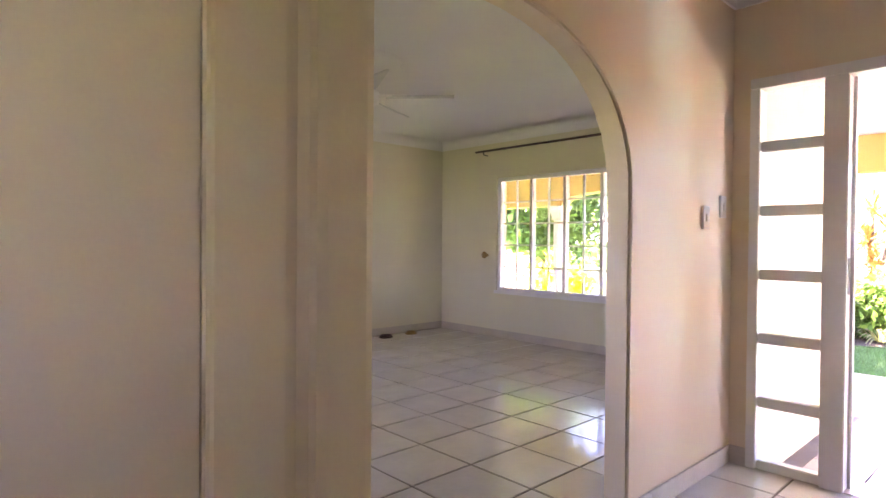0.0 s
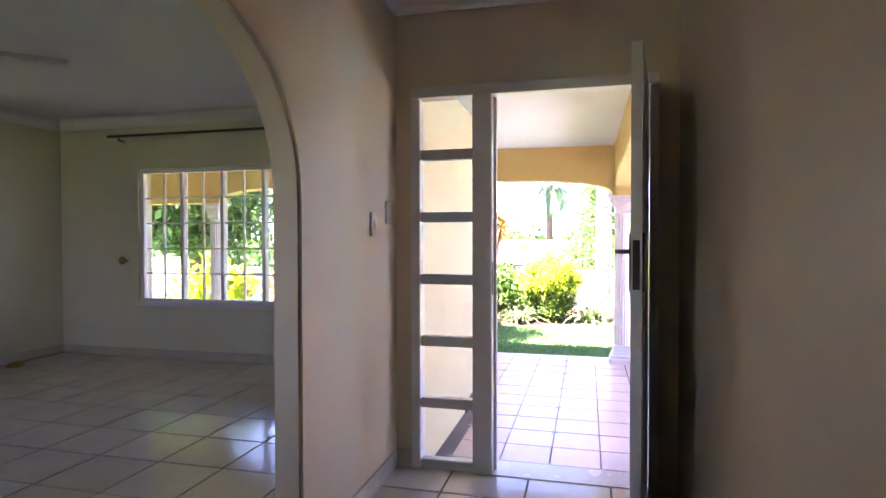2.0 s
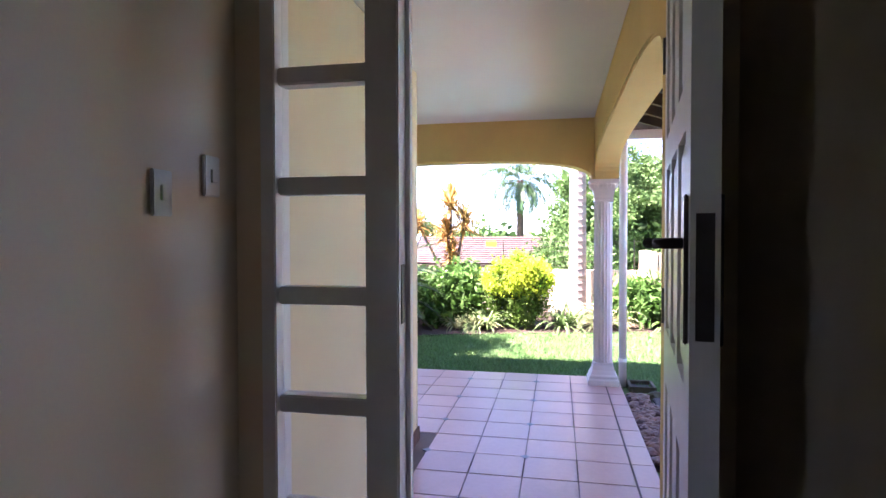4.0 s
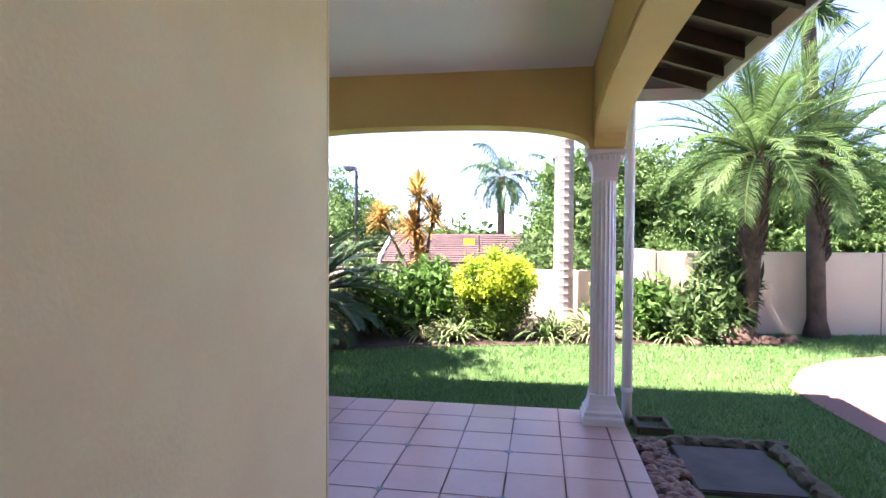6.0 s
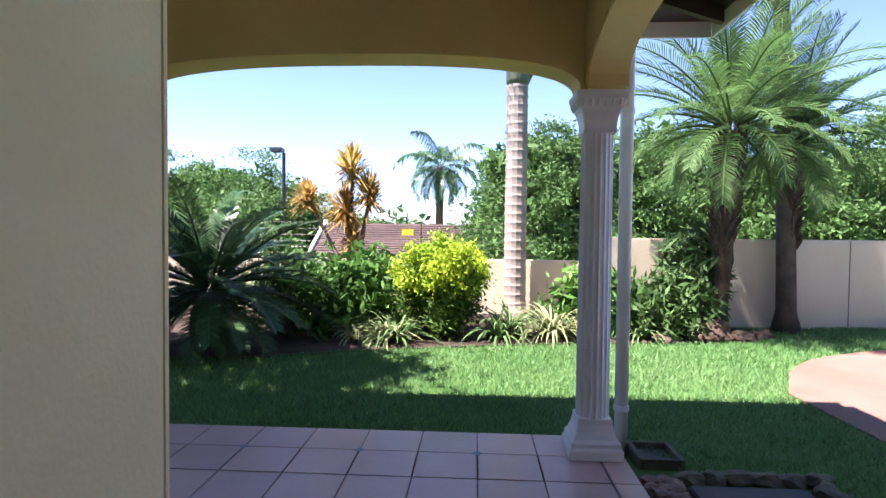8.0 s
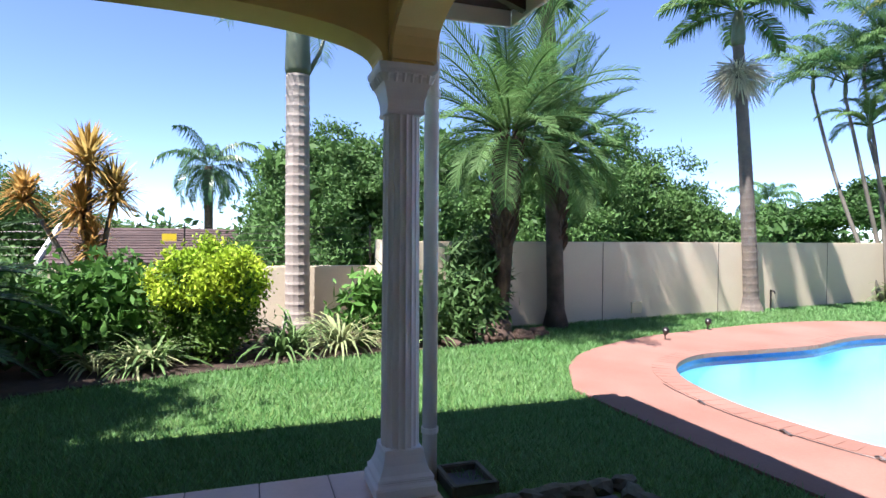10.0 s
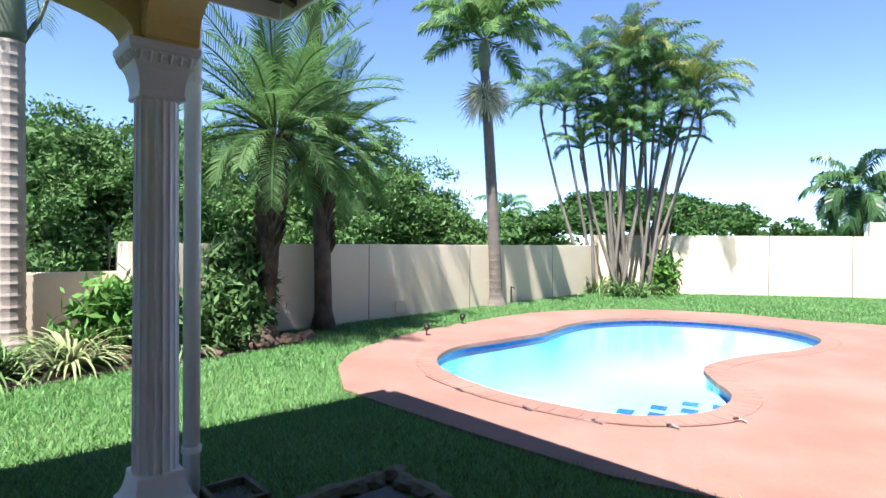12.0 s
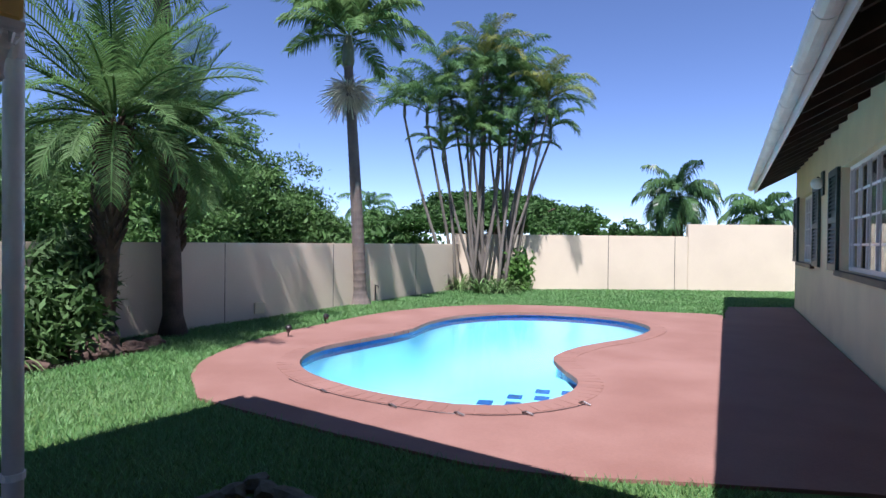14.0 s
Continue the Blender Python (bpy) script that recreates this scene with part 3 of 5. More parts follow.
structure("trim_plinth", Mesh().box(6.75, 7.288, 1.678, 1.689, PATIO_Z, PATIO_Z + 0.10).box(7.291, 7.302, 1.678, 7.2, PATIO_Z, PATIO_Z + 0.10), DARKBRICK, "dark red tiled plinth at the foot of the wall", "plinth")


def fluted(radius, z, flute=0.0065, n=18):
    """A round ring with shallow flutes."""
    out = []
    for k in range(n):
        for t, d in ((0.0, 0), (0.16, 0), (0.30, 0.7), (0.58, 1), (0.86, 0.7)):
            a = 2 * math.pi * (k + t) / n
            r = radius - flute * d
            out.append((r * math.cos(a), r * math.sin(a), z))
    return out


def square(half, z):
    return [(-half, -half, z), (half, -half, z), (half, half, z), (-half, half, z)]


def column(place):
    ob = empty("patio_column", place, "white painted square fluted column on the patio edge", "column", "patio columns")
    base = [square(h, z) for h, z in ((0.15, 0), (0.15, 0.055), (0.14, 0.065), (0.135, 0.075), (0.14, 0.09), (0.122, 0.11), (0.106, 0.15), (0.098, 0.19), (0.096, 0.22))]
    part("base", Mesh().loft(base), COLUMN, ob, bevel=0.004)
    part("shaft", Mesh().loft([fluted(0.095, 0.221), fluted(0.089, 1.83)]), COLUMN, ob)
    cap = [square(h, z) for h, z in ((0.090, 1.831), (0.094, 1.845), (0.089, 1.86), (0.092, 1.90), (0.104, 1.95), (0.120, 1.985), (0.130, 2.0), (0.130, 2.015), (0.142, 2.03), (0.144, 2.058))]
    part("capital", Mesh().loft(cap), COLUMN, ob, bevel=0.003)
    for k in range(4):
        turn = Matrix.Rotation(k * math.pi / 2, 3, "Z")
        for y in np.linspace(-0.10, 0.10, 6):
            p = turn @ Vector((0.117, y, 1.975))
            q = turn @ Vector((0.132, y, 2.012))
            part("dentil", Mesh().tube([p, q], [0.008, 0.013], 6), COLUMN, ob)
    return ob


first = column((9.248, COLS_Y[0], PATIO_Z))
for y in COLS_Y[1:]:
    copy_thing(first, pose(9.248, y, PATIO_Z))
pipe = empty("downpipe", (9.44, 0.02, -0.36), "white painted round downpipe beside the column", "downpipe")
part("pipe", Mesh().tube([(0, 0, 0), (0, 0, 2.62), (0.03, 0, 2.70), (0.16, 0, 2.78), (0.33, 0, 2.79)], 0.04, 14), GUTTER, pipe, smooth=True)
for z in (0.3, 2.1):
    part("clip", Mesh().tube([(0, 0, z), (0, 0, z + 0.03)], 0.047, 14), GUTTER, pipe)

# roof over the house and patio
EAVE_X, EAVE_Y, EAVE_Z = 9.74, -0.58, 2.36
roof = empty("roof_main", (6, 3, 2.5), "brown tiled hipped roof with dark timber eaves over the patio", "roof", kind="structure")
SL = 0.36


def roof_z(x, y):
    return EAVE_Z + SL * min(EAVE_X - x, y - EAVE_Y)


rm = Mesh()
ridge = 3.4
corners = [(-1.5, EAVE_Y), (EAVE_X, EAVE_Y), (EAVE_X - ridge - 0.58, ridge), (-1.5, ridge), (EAVE_X, 2 * ridge + 0.58 + 0.5), (-1.5, 2 * ridge + 1.08)]
z_top = EAVE_Z + SL * (ridge + 0.58)
for off in (0.03, 0.09):
    v = [(x, y, (EAVE_Z if i in (0, 1, 4, 5) else z_top) + off) for i, (x, y) in enumerate(corners)]
    rm.add(v, [(0, 1, 2, 3), (1, 4, 2), (3, 2, 4, 5)])
part("roof_deck", Mesh().add([(x - 6, y - 3, z - 2.5) for x, y, z in rm.v], rm.f), ROOFTILE, roof, fix=False)
for x in np.arange(-1.0, 9.6, 0.42):
    x = float(x)
    part("rafter", Mesh().add([(x + dx - 6, y - 3, EAVE_Z + SL * (y - EAVE_Y) + dz - 2.5) for dx in (-0.025, 0.025) for y, dz in ((EAVE_Y + 0.03, 0.02), (EAVE_Y + 0.03, -0.08), (0.098, -0.10), (0.098, 0.02))], [(0, 1, 2, 3), (7, 6, 5, 4), (0, 4, 5, 1), (1, 5, 6, 2), (2, 6, 7, 3), (3, 7, 4, 0)]), TIMBER, roof)
part("soffit_board", Mesh().add([(x - 6, y - 3, EAVE_Z + SL * (y - EAVE_Y) + 0.024 - 2.5) for x, y in ((-1.5, EAVE_Y + 0.01), (EAVE_X - 0.02, EAVE_Y + 0.01), (EAVE_X - 0.5, 0.45), (-1.5, 0.45))], [(0, 1, 2, 3)]), TIMBER, roof, fix=False)
part("fascia", Mesh().box(-1.5 - 6, EAVE_X - 6, EAVE_Y - 0.02 - 3, EAVE_Y - 3, -0.21, -0.03), WHITE, roof, bevel=0.003)
part("fascia", Mesh().box(EAVE_X - 6, EAVE_X + 0.02 - 6, EAVE_Y - 3, 5.0, -0.21, -0.03), WHITE, roof, bevel=0.003)


def gutter_run(points, parent, r=0.06):
    """A half-round gutter along a line, with joint collars."""
    a, b = Vector(points[0]), Vector(points[1])
    d = (b - a).normalized()
    s = Vector((-d.y, d.x, 0))
    rings = []
    for p in (a, b):
        ring = [p + s * (r * math.cos(t)) + Vector((0, 0, r * math.sin(t))) for t in np.linspace(math.pi, 2 * math.pi, 9)]
        ring += [p + s * ((r - 0.006) * math.cos(t)) + Vector((0, 0, (r - 0.006) * math.sin(t))) for t in np.linspace(2 * math.pi, math.pi, 9)]
        rings.append(ring)
    part("gutter", Mesh().loft(rings), GUTTER, parent, "white half-round gutter", smooth=False)
    n = max(1, int((b - a).length / 1.1))
    for i in range(n + 1):
        p = a + d * min(max(i * 1.1, 0.02), (b - a).length - 0.06)
        ring = [[q + s * ((r + 0.006) * math.cos(t)) + Vector((0, 0, (r + 0.006) * math.sin(t))) for t in np.linspace(math.pi, 2 * math.pi, 9)] for q in (p, p + d * 0.04)]
        part("gutter_joint", Mesh().loft(ring), GUTTER, parent)


gutter_run([(-1.5 - 6, EAVE_Y - 0.08 - 3, -0.08), (EAVE_X + 0.06 - 6, EAVE_Y - 0.08 - 3, -0.08)], roof)
gutter_run([(EAVE_X + 0.08 - 6, 5.0, -0.08), (EAVE_X + 0.08 - 6, EAVE_Y - 0.1 - 3, -0.08)], roof, 0.072)
# repeats the added hall opening so that daylight gets through
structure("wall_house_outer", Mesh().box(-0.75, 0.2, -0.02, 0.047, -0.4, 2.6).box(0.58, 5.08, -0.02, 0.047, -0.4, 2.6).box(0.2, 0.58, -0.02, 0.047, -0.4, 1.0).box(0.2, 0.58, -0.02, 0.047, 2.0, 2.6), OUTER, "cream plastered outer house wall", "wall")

# ---- house wing along the pool ----
wing = empty("house_wing", (5.33, 0.2, LAWN_Z), "cream plastered house wing with shuttered windows and dark eaves", "house")
WDIR = math.atan2(-0.989, 0.148)
wing.rotation_euler = (0, 0, WDIR)  # own space: x along the wall, y towards the garden
WL, WT = 13.45, 3.0
wm = Mesh()
WINS = [(5.35, 8.15, 1.0, 2.30), (10.6, 12.75, 1.0, 2.25)]
cuts = [0.0, WINS[0][0], WINS[0][1], WINS[1][0], WINS[1][1], WL]
for i in range(5):
    x0, x1 = cuts[i], cuts[i + 1]
    hole = next((w for w in WINS if w[0] == x0), None)
    if hole:
        wm.box(x0, x1, -0.22, 0, 0, hole[2]).box(x0, x1, -0.22, 0, hole[3], WT)
    else:
        wm.box(x0, x1, -0.22, 0, -0.05, WT)
wm.box(WL - 0.22, WL, -5, -0.22, -0.05, WT)
part("wall", wm, OUTER, wing, "cream plastered wall")
# unseen room shell, coloured dark so the windows look dim inside
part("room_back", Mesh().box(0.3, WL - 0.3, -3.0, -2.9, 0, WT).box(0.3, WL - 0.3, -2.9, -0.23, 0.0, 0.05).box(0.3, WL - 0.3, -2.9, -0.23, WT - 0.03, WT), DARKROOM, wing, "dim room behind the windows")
for x0, x1, z0, z1 in WINS:
    n = 5
    w = part("window", Mesh().box(x0, x1, -0.14, -0.09, z0, z0 + 0.05).box(x0, x1, -0.14, -0.09, z1 - 0.05, z1).box(x0, x0 + 0.05, -0.14, -0.09, z0 + 0.05, z1 - 0.05).box(x1 - 0.05, x1, -0.14, -0.09, z0 + 0.05, z1 - 0.05), WHITE, wing, "white painted window frame")
    for i in range(1, n + 1):
        x = x0 + (x1 - x0) * i / (n + 1)
        part("glazing_bar", Mesh().box(x - 0.014, x + 0.014, -0.135, -0.1, z0 + 0.05, z1 - 0.05), WHITE, w)
        part("burglar_bar", Mesh().box(x + 0.17, x + 0.185, -0.09, -0.075, z0 + 0.05, z1 - 0.05), WHITE, w)
    for j in range(1, 4):
        z = z0 + (z1 - z0) * j / 4
        part("glazing_bar", Mesh().box(x0 + 0.05, x1 - 0.05, -0.133, -0.102, z - 0.013, z + 0.013), WHITE, w)
    part("pane", Mesh().box(x0 + 0.05, x1 - 0.05, -0.12, -0.117, z0 + 0.05, z1 - 0.05), GLASS, w, "clear glass pane").visible_shadow = False
    part("sill", Mesh().box(x0 - 0.08, x1 + 0.08, -0.09, 0.06, z0 - 0.07, z0 - 0.002), TIMBER, wing, "dark window sill", bevel=0.004)
    curtain = []
    for k in range(41):
        x = x1 - 0.06 - (x1 - x0) * 0.35 * k / 40
        curtain.append((x, -0.30 + 0.03 * math.sin(k * 0.9)))
    part("curtain", Mesh().add([(x, y, z) for x, y in curtain for z in (z0 - 0.1, z1)], [(2 * k, 2 * k + 1, 2 * k + 3, 2 * k + 2) for k in range(40)]), CURTAIN, wing, "pale curtain behind the glass", fix=False)
    for xs0 in (x0 - 0.75, x1 + 0.05):
        sh = part("shutter", Mesh().box(xs0, xs0 + 0.07, 0.004, 0.045, z0 - 0.02, z1 + 0.02).box(xs0 + 0.63, xs0 + 0.70, 0.004, 0.045, z0 - 0.02, z1 + 0.02).box(xs0 + 0.07, xs0 + 0.63, 0.004, 0.045, z0 - 0.02, z0 + 0.07).box(xs0 + 0.07, xs0 + 0.63, 0.004, 0.045, z1 - 0.07, z1 + 0.02).box(xs0 + 0.07, xs0 + 0.63, 0.004, 0.045, (z0 + z1) / 2 - 0.04, (z0 + z1) / 2 + 0.04).box(xs0 + 0.07, xs0 + 0.63, 0.004, 0.012, z0 + 0.07, z1 - 0.07), SHUTTER, wing, "dark green louvred shutter")
        for z in np.arange(z0 + 0.10, z1 - 0.08, 0.055):
            if abs(z - (z0 + z1) / 2) > 0.06:
                part("louvre", Mesh().add([(x, y, float(z) + dz) for x in (xs0 + 0.07, xs0 + 0.63) for y, dz in ((0.014, 0.03), (0.042, -0.008), (0.042, -0.016), (0.014, 0.022))], [(0, 1, 5, 4), (1, 2, 6, 5), (2, 3, 7, 6), (3, 0, 4, 7), (0, 3, 2, 1), (4, 5, 6, 7)]), SHUTTER, sh)
lampm = part("wall_lamp", Mesh().box(9.50, 9.72, 0.004, 0.03, 2.06, 2.42), SHUTTER, wing, "dark wall lamp with a pale globe", bevel=0.003)
part("globe", Mesh().tube([(9.61, 0.09, 2.16), (9.61, 0.09, 2.19), (9.61, 0.09, 2.25), (9.61, 0.09, 2.30), (9.61, 0.09, 2.32)], [0.04, 0.075, 0.09, 0.07, 0.03], 14), PLASTIC, lampm, "pale glass globe", smooth=True)
part("arm", Mesh().tube([(9.61, 0.02, 2.28), (9.61, 0.09, 2.34)], 0.012), STEEL, lampm)
OV = 0.74
wd = Mesh()
for off in (0.0, 0.07):
    wd.add([(0.85, OV, 2.60 + off), (WL + 0.5, OV, 2.60 + off), (WL + 0.5, -3.5, 5.2 + off), (0.85, -3.5, 5.2 + off)], [(0, 1, 2, 3)])
part("roof_deck", wd, ROOFTILE, wing, "brown tiled roof", fix=False)
wing_s = 2.6 / (3.5 + OV)
part("soffit_board", Mesh().add([(x, y, 2.594 + wing_s * (OV - y)) for x, y in ((0.85, OV - 0.01), (WL + 0.48, OV - 0.01), (WL + 0.48, -0.25), (0.85, -0.25))], [(0, 1, 2, 3)]), TIMBER, wing, fix=False)
for x in np.arange(1.0, WL + 0.5, 0.62):
    x = float(x)
    part("rafter", Mesh().add([(x + dx, y, 2.59 + wing_s * (OV - y) + dz) for dx in (-0.03, 0.03) for y, dz in ((OV - 0.03, 0.0), (OV - 0.03, -0.14), (0.004, -0.21), (0.004, 0.0))], [(0, 1, 2, 3), (7, 6, 5, 4), (0, 4, 5, 1), (1, 5, 6, 2), (2, 6, 7, 3), (3, 7, 4, 0)]), TIMBER, wing, "dark timber rafter")
part("fascia", Mesh().box(0.85, WL + 0.5, OV, OV + 0.02, 2.44, 2.64), WHITE, wing, "white fascia board")
part("barge_board", Mesh().add([(WL + 0.5 + dx, y, z) for dx in (0, 0.02) for y, z in ((OV, 2.46), (-3.5, 5.06), (-3.5, 5.28), (OV, 2.66))], [(0, 1, 2, 3), (7, 6, 5, 4), (0, 4, 5, 1), (1, 5, 6, 2), (2, 6, 7, 3), (3, 7, 4, 0)]), WHITE, wing, "white barge board")
gutter_run([(0.85, OV + 0.085, 2.58), (WL + 0.5, OV + 0.085, 2.58)], wing, 0.07)

# ---- garden ground, pool and paving ----
POOL = smooth_loop([(11.32, -3.2), (11.68, -3.85), (11.70, -4.7), (11.72, -5.6), (12.0, -6.6), (12.0, -7.5), (11.55, -8.41), (10.64, -8.9), (9.62, -8.85), (8.9, -8.1), (8.83, -7.0), (9.12, -5.96), (9.15, -5.1), (8.84, -4.57), (8.48, -4.1), (8.40, -3.54), (8.57, -3.1), (8.87, -2.83), (9.30, -2.70), (9.95, -2.66), (10.75, -2.82)], 6)
PAVED = [(10.28, -1.70), (9.23, -1.74), (8.26, -1.82), (7.75, -1.98), (7.16, -2.31), (6.4, -2.7), (5.80, -2.9), (6.3, -6.1), (7.35, -13.0), (8.45, -12.2)]
curve = smooth_loop([(8.2, -9.9), (9.8, -10.2), (11.15, -10.1), (12.6, -9.15), (13.3, -7.3), (13.05, -5.0), (12.7, -3.68), (12.12, -2.62), (11.4, -2.0), (10.8, -1.70)], 6)[:-12]
PAVED = PAVED + curve + [(10.8, -1.70)]
HOLE = offset_loop(POOL, 0.05)
ground = Mesh()
inner = [(-20, -19.5), (-20, 14), (16.2, 14), (16.2, -19.5)]
tri = tessellate([[Vector((x, y, 0)) for x, y in inner], [Vector((x, y, 0)) for x, y in HOLE]])
ground.add([(x, y, LAWN_Z) for x, y in inner + HOLE], [tuple(t) for t in tri])
step1 = [(-24, -23, -2.2), (-24, 18, -2.2), (19.5, 18, -2.2), (19.5, -23, -2.2)]
outer = [(-900, -900, -2.4), (-900, 900, -2.4), (900, 900, -2.4), (900, -900, -2.4)]
ground.add([(x, y, LAWN_Z) for x, y in inner] + step1 + outer, [(a + r, (a + 1) % 4 + r, (a + 1) % 4 + r + 4, a + r + 4) for r in (0, 4) for a in range(4)])
structure("ground", ground, LAWN, "green lawn and falling ground beyond the garden walls", "ground")
paving = structure("pavement", Mesh().prism(PAVED, XY, LAWN_Z - 0.05, LAWN_Z + 0.022, [offset_loop(POOL, 0.01)]), PAVE, "red brick pool surround, sun-bleached and dusty", "paving")
pool = empty("swimming_pool", (10.3, -5.6, LAWN_Z), "kidney-shaped swimming pool with clear light blue water", "swimming pool", kind="structure")
PX, PY = 10.3, -5.6
local = [(x - PX, y - PY) for x, y in POOL]
n = len(local)
tri = tessellate([[Vector((x, y, 0)) for x, y in local]])
bowl = [(0.0, -0.13), (0.01, -0.45), (0.05, -0.62), (0.14, -0.76), (0.27, -0.86), (0.42, -0.92)]
bas = Mesh()
for d, z in bowl:
    bas.v += [(x, y, z) for x, y in offset_loop(local, -d)]
bas.f = [(i + k * n, (i + 1) % n + k * n, (i + 1) % n + k * n + n, i + k * n + n) for k in range(len(bowl) - 1) for i in range(n)] + [tuple((len(bowl) - 1) * n + k for k in t) for t in tri]
part("basin", bas, PLASTER, pool, "pale blue plastered basin", fix=False, smooth=True)
part("tile_band", Mesh().add([(x, y, 0.015) for x, y in local] + [(x, y, -0.13) for x, y in local], [(i, (i + 1) % n, (i + 1) % n + n, i + n) for i in range(n)]), BLUETILE, pool, "dark blue waterline tiles", fix=False)
up = [t if (local[t[1]][0] - local[t[0]][0]) * (local[t[2]][1] - local[t[0]][1]) - (local[t[1]][1] - local[t[0]][1]) * (local[t[2]][0] - local[t[0]][0]) > 0 else t[::-1] for t in (tuple(q) for q in tri)]
part("water", Mesh().add([(x, y, -0.055) for x, y in local], up), WATER, pool, "clear light blue water", fix=False)
stepl = [p for p in [(8.46, -3.55), (8.6, -3.12), (8.87, -2.86), (9.3, -2.74), (9.5, -2.9), (9.38, -3.5), (9.15, -4.1), (8.92, -4.55), (8.80, -4.48), (8.52, -4.1)]]
part("pool_step", Mesh().prism([(x - PX, y - PY) for x, y in stepl], XY, -0.9, -0.085), PLASTER, pool, "shallow entry step")
sq = data("step_tile", Mesh().box(-0.065, 0.065, -0.065, 0.065, 0, 0.006), BLUETILE)
for i in range(8):
    for j in range(4):
        x, y = 9.16 - 0.062 * i - 0.155 * j, -2.98 - 0.158 * i + 0.06 * j
        if (i + j) % 2 == 0 and inside(x, y, offset_loop(POOL, -0.08)):
            piece("step_tile", sq, pool, (x - PX, y - PY, -0.0835), 0.35)

# coping bricks round the pool edge
acc, target = 0.0, 0.0
brick = data("coping_brick", Mesh().box(-0.115, 0.115, -0.0555, 0.0555, 0, 0.05), COPING, bevel=0.0015)
off = offset_loop(POOL, 0.085)
for i in range(len(off)):
    a, b = Vector(off[i]), Vector(off[(i + 1) % len(off)])
    L = (b - a).length
    while target <= acc + L:
        p = a + (b - a) * ((target - acc) / L)
        d = b - a
        piece("coping_brick", brick, pool, (p.x - PX, p.y - PY, -0.025 + 0.0015 * random.random()), math.atan2(d.y, d.x) + math.pi / 2)
        target += 0.113
    acc += L

# ---- garden walls ----
def wall_run(name, p0, p1, z0, z1, thick, label):
    a, b = Vector(p0), Vector(p1)
    d = (b - a).normalized()
    s = Vector((-d.y, d.x)) * thick
    ring = [[(q.x, q.y, z) for q in (a, b, b + s, a + s)] for z in (z0, z1)]
    ob = structure(name, Mesh().loft(ring), GARDENWALL, label, "wall", bevel=0.015)
    return ob


wall_run("wall_garden_low", (15.10, -1.0), (15.10, 13.0), LAWN_Z - 0.05, 0.56, -0.18, "low cream plastered garden wall behind the flower bed")
wall_run("wall_garden_return", (13.97, -1.06), (15.30, -1.06), LAWN_Z - 0.05, 0.955, 0.16, "short cream plastered wall return")
wall_run("wall_garden_back", (13.95, -1.08), (15.22, -12.35), LAWN_Z - 0.05, 0.94, 0.18, "cream plastered garden wall with palm shadows")
wall_run("wall_garden_far", (10.13, -16.45), (15.38, -12.30), LAWN_Z - 0.05, 1.22, -0.18, "sunlit cream plastered garden wall with joint lines")
wall_run("wall_garden_far_high", (5.6, -19.4), (10.127, -16.452), LAWN_Z - 0.05, 1.57, -0.18, "sunlit cream plastered higher garden wall")
joint = Mesh()
for k in (0.02, 1.95):
    d = Vector((5.25, 4.15)).normalized()
    p = Vector((10.13, -16.45)) + d * (0.35 + k)
    q = Vector((-d.y, d.x)) * 0.003
    joint.loft([[(c.x, c.y, z) for c in (p + q, p + q + d * 0.018, p - q + d * 0.018, p - q)] for z in (LAWN_Z, 1.22)])
d = Vector((1.27, -11.27)).normalized()
for k in (3.3, 5.9, 9.0):
    p = Vector((13.95, -1.08)) + d * k
    q = Vector((-d.y, d.x)) * 0.003
    joint.loft([[(c.x, c.y, z) for c in (p + q, p + q + d * 0.012, p - q + d * 0.012, p - q)] for z in (LAWN_Z, 0.93)])
structure("trim_wall_joint", joint, SLATE, "thin dark movement joints in the garden wall", "joint")

# electric fence on the low wall
fence = empty("electric_fence", (15.19, 6.0, 0.55), "thin wire security fence along the low garden wall", "fence")
for k in range(6):
    part("post", Mesh().tube([(0, -6.8 + 2.6 * k, 0), (0, -6.8 + 2.6 * k, 0.62)], 0.012, 6), STEEL, fence, "slim dark fence post")
for k in range(6):
    part("wire", Mesh().tube([(-0.015, -6.9, 0.08 + 0.1 * k), (-0.015, 6.9, 0.08 + 0.1 * k)], 0.0025, 4), STEEL, fence)

# ---- plants ----
rng = np.random.default_rng(7)


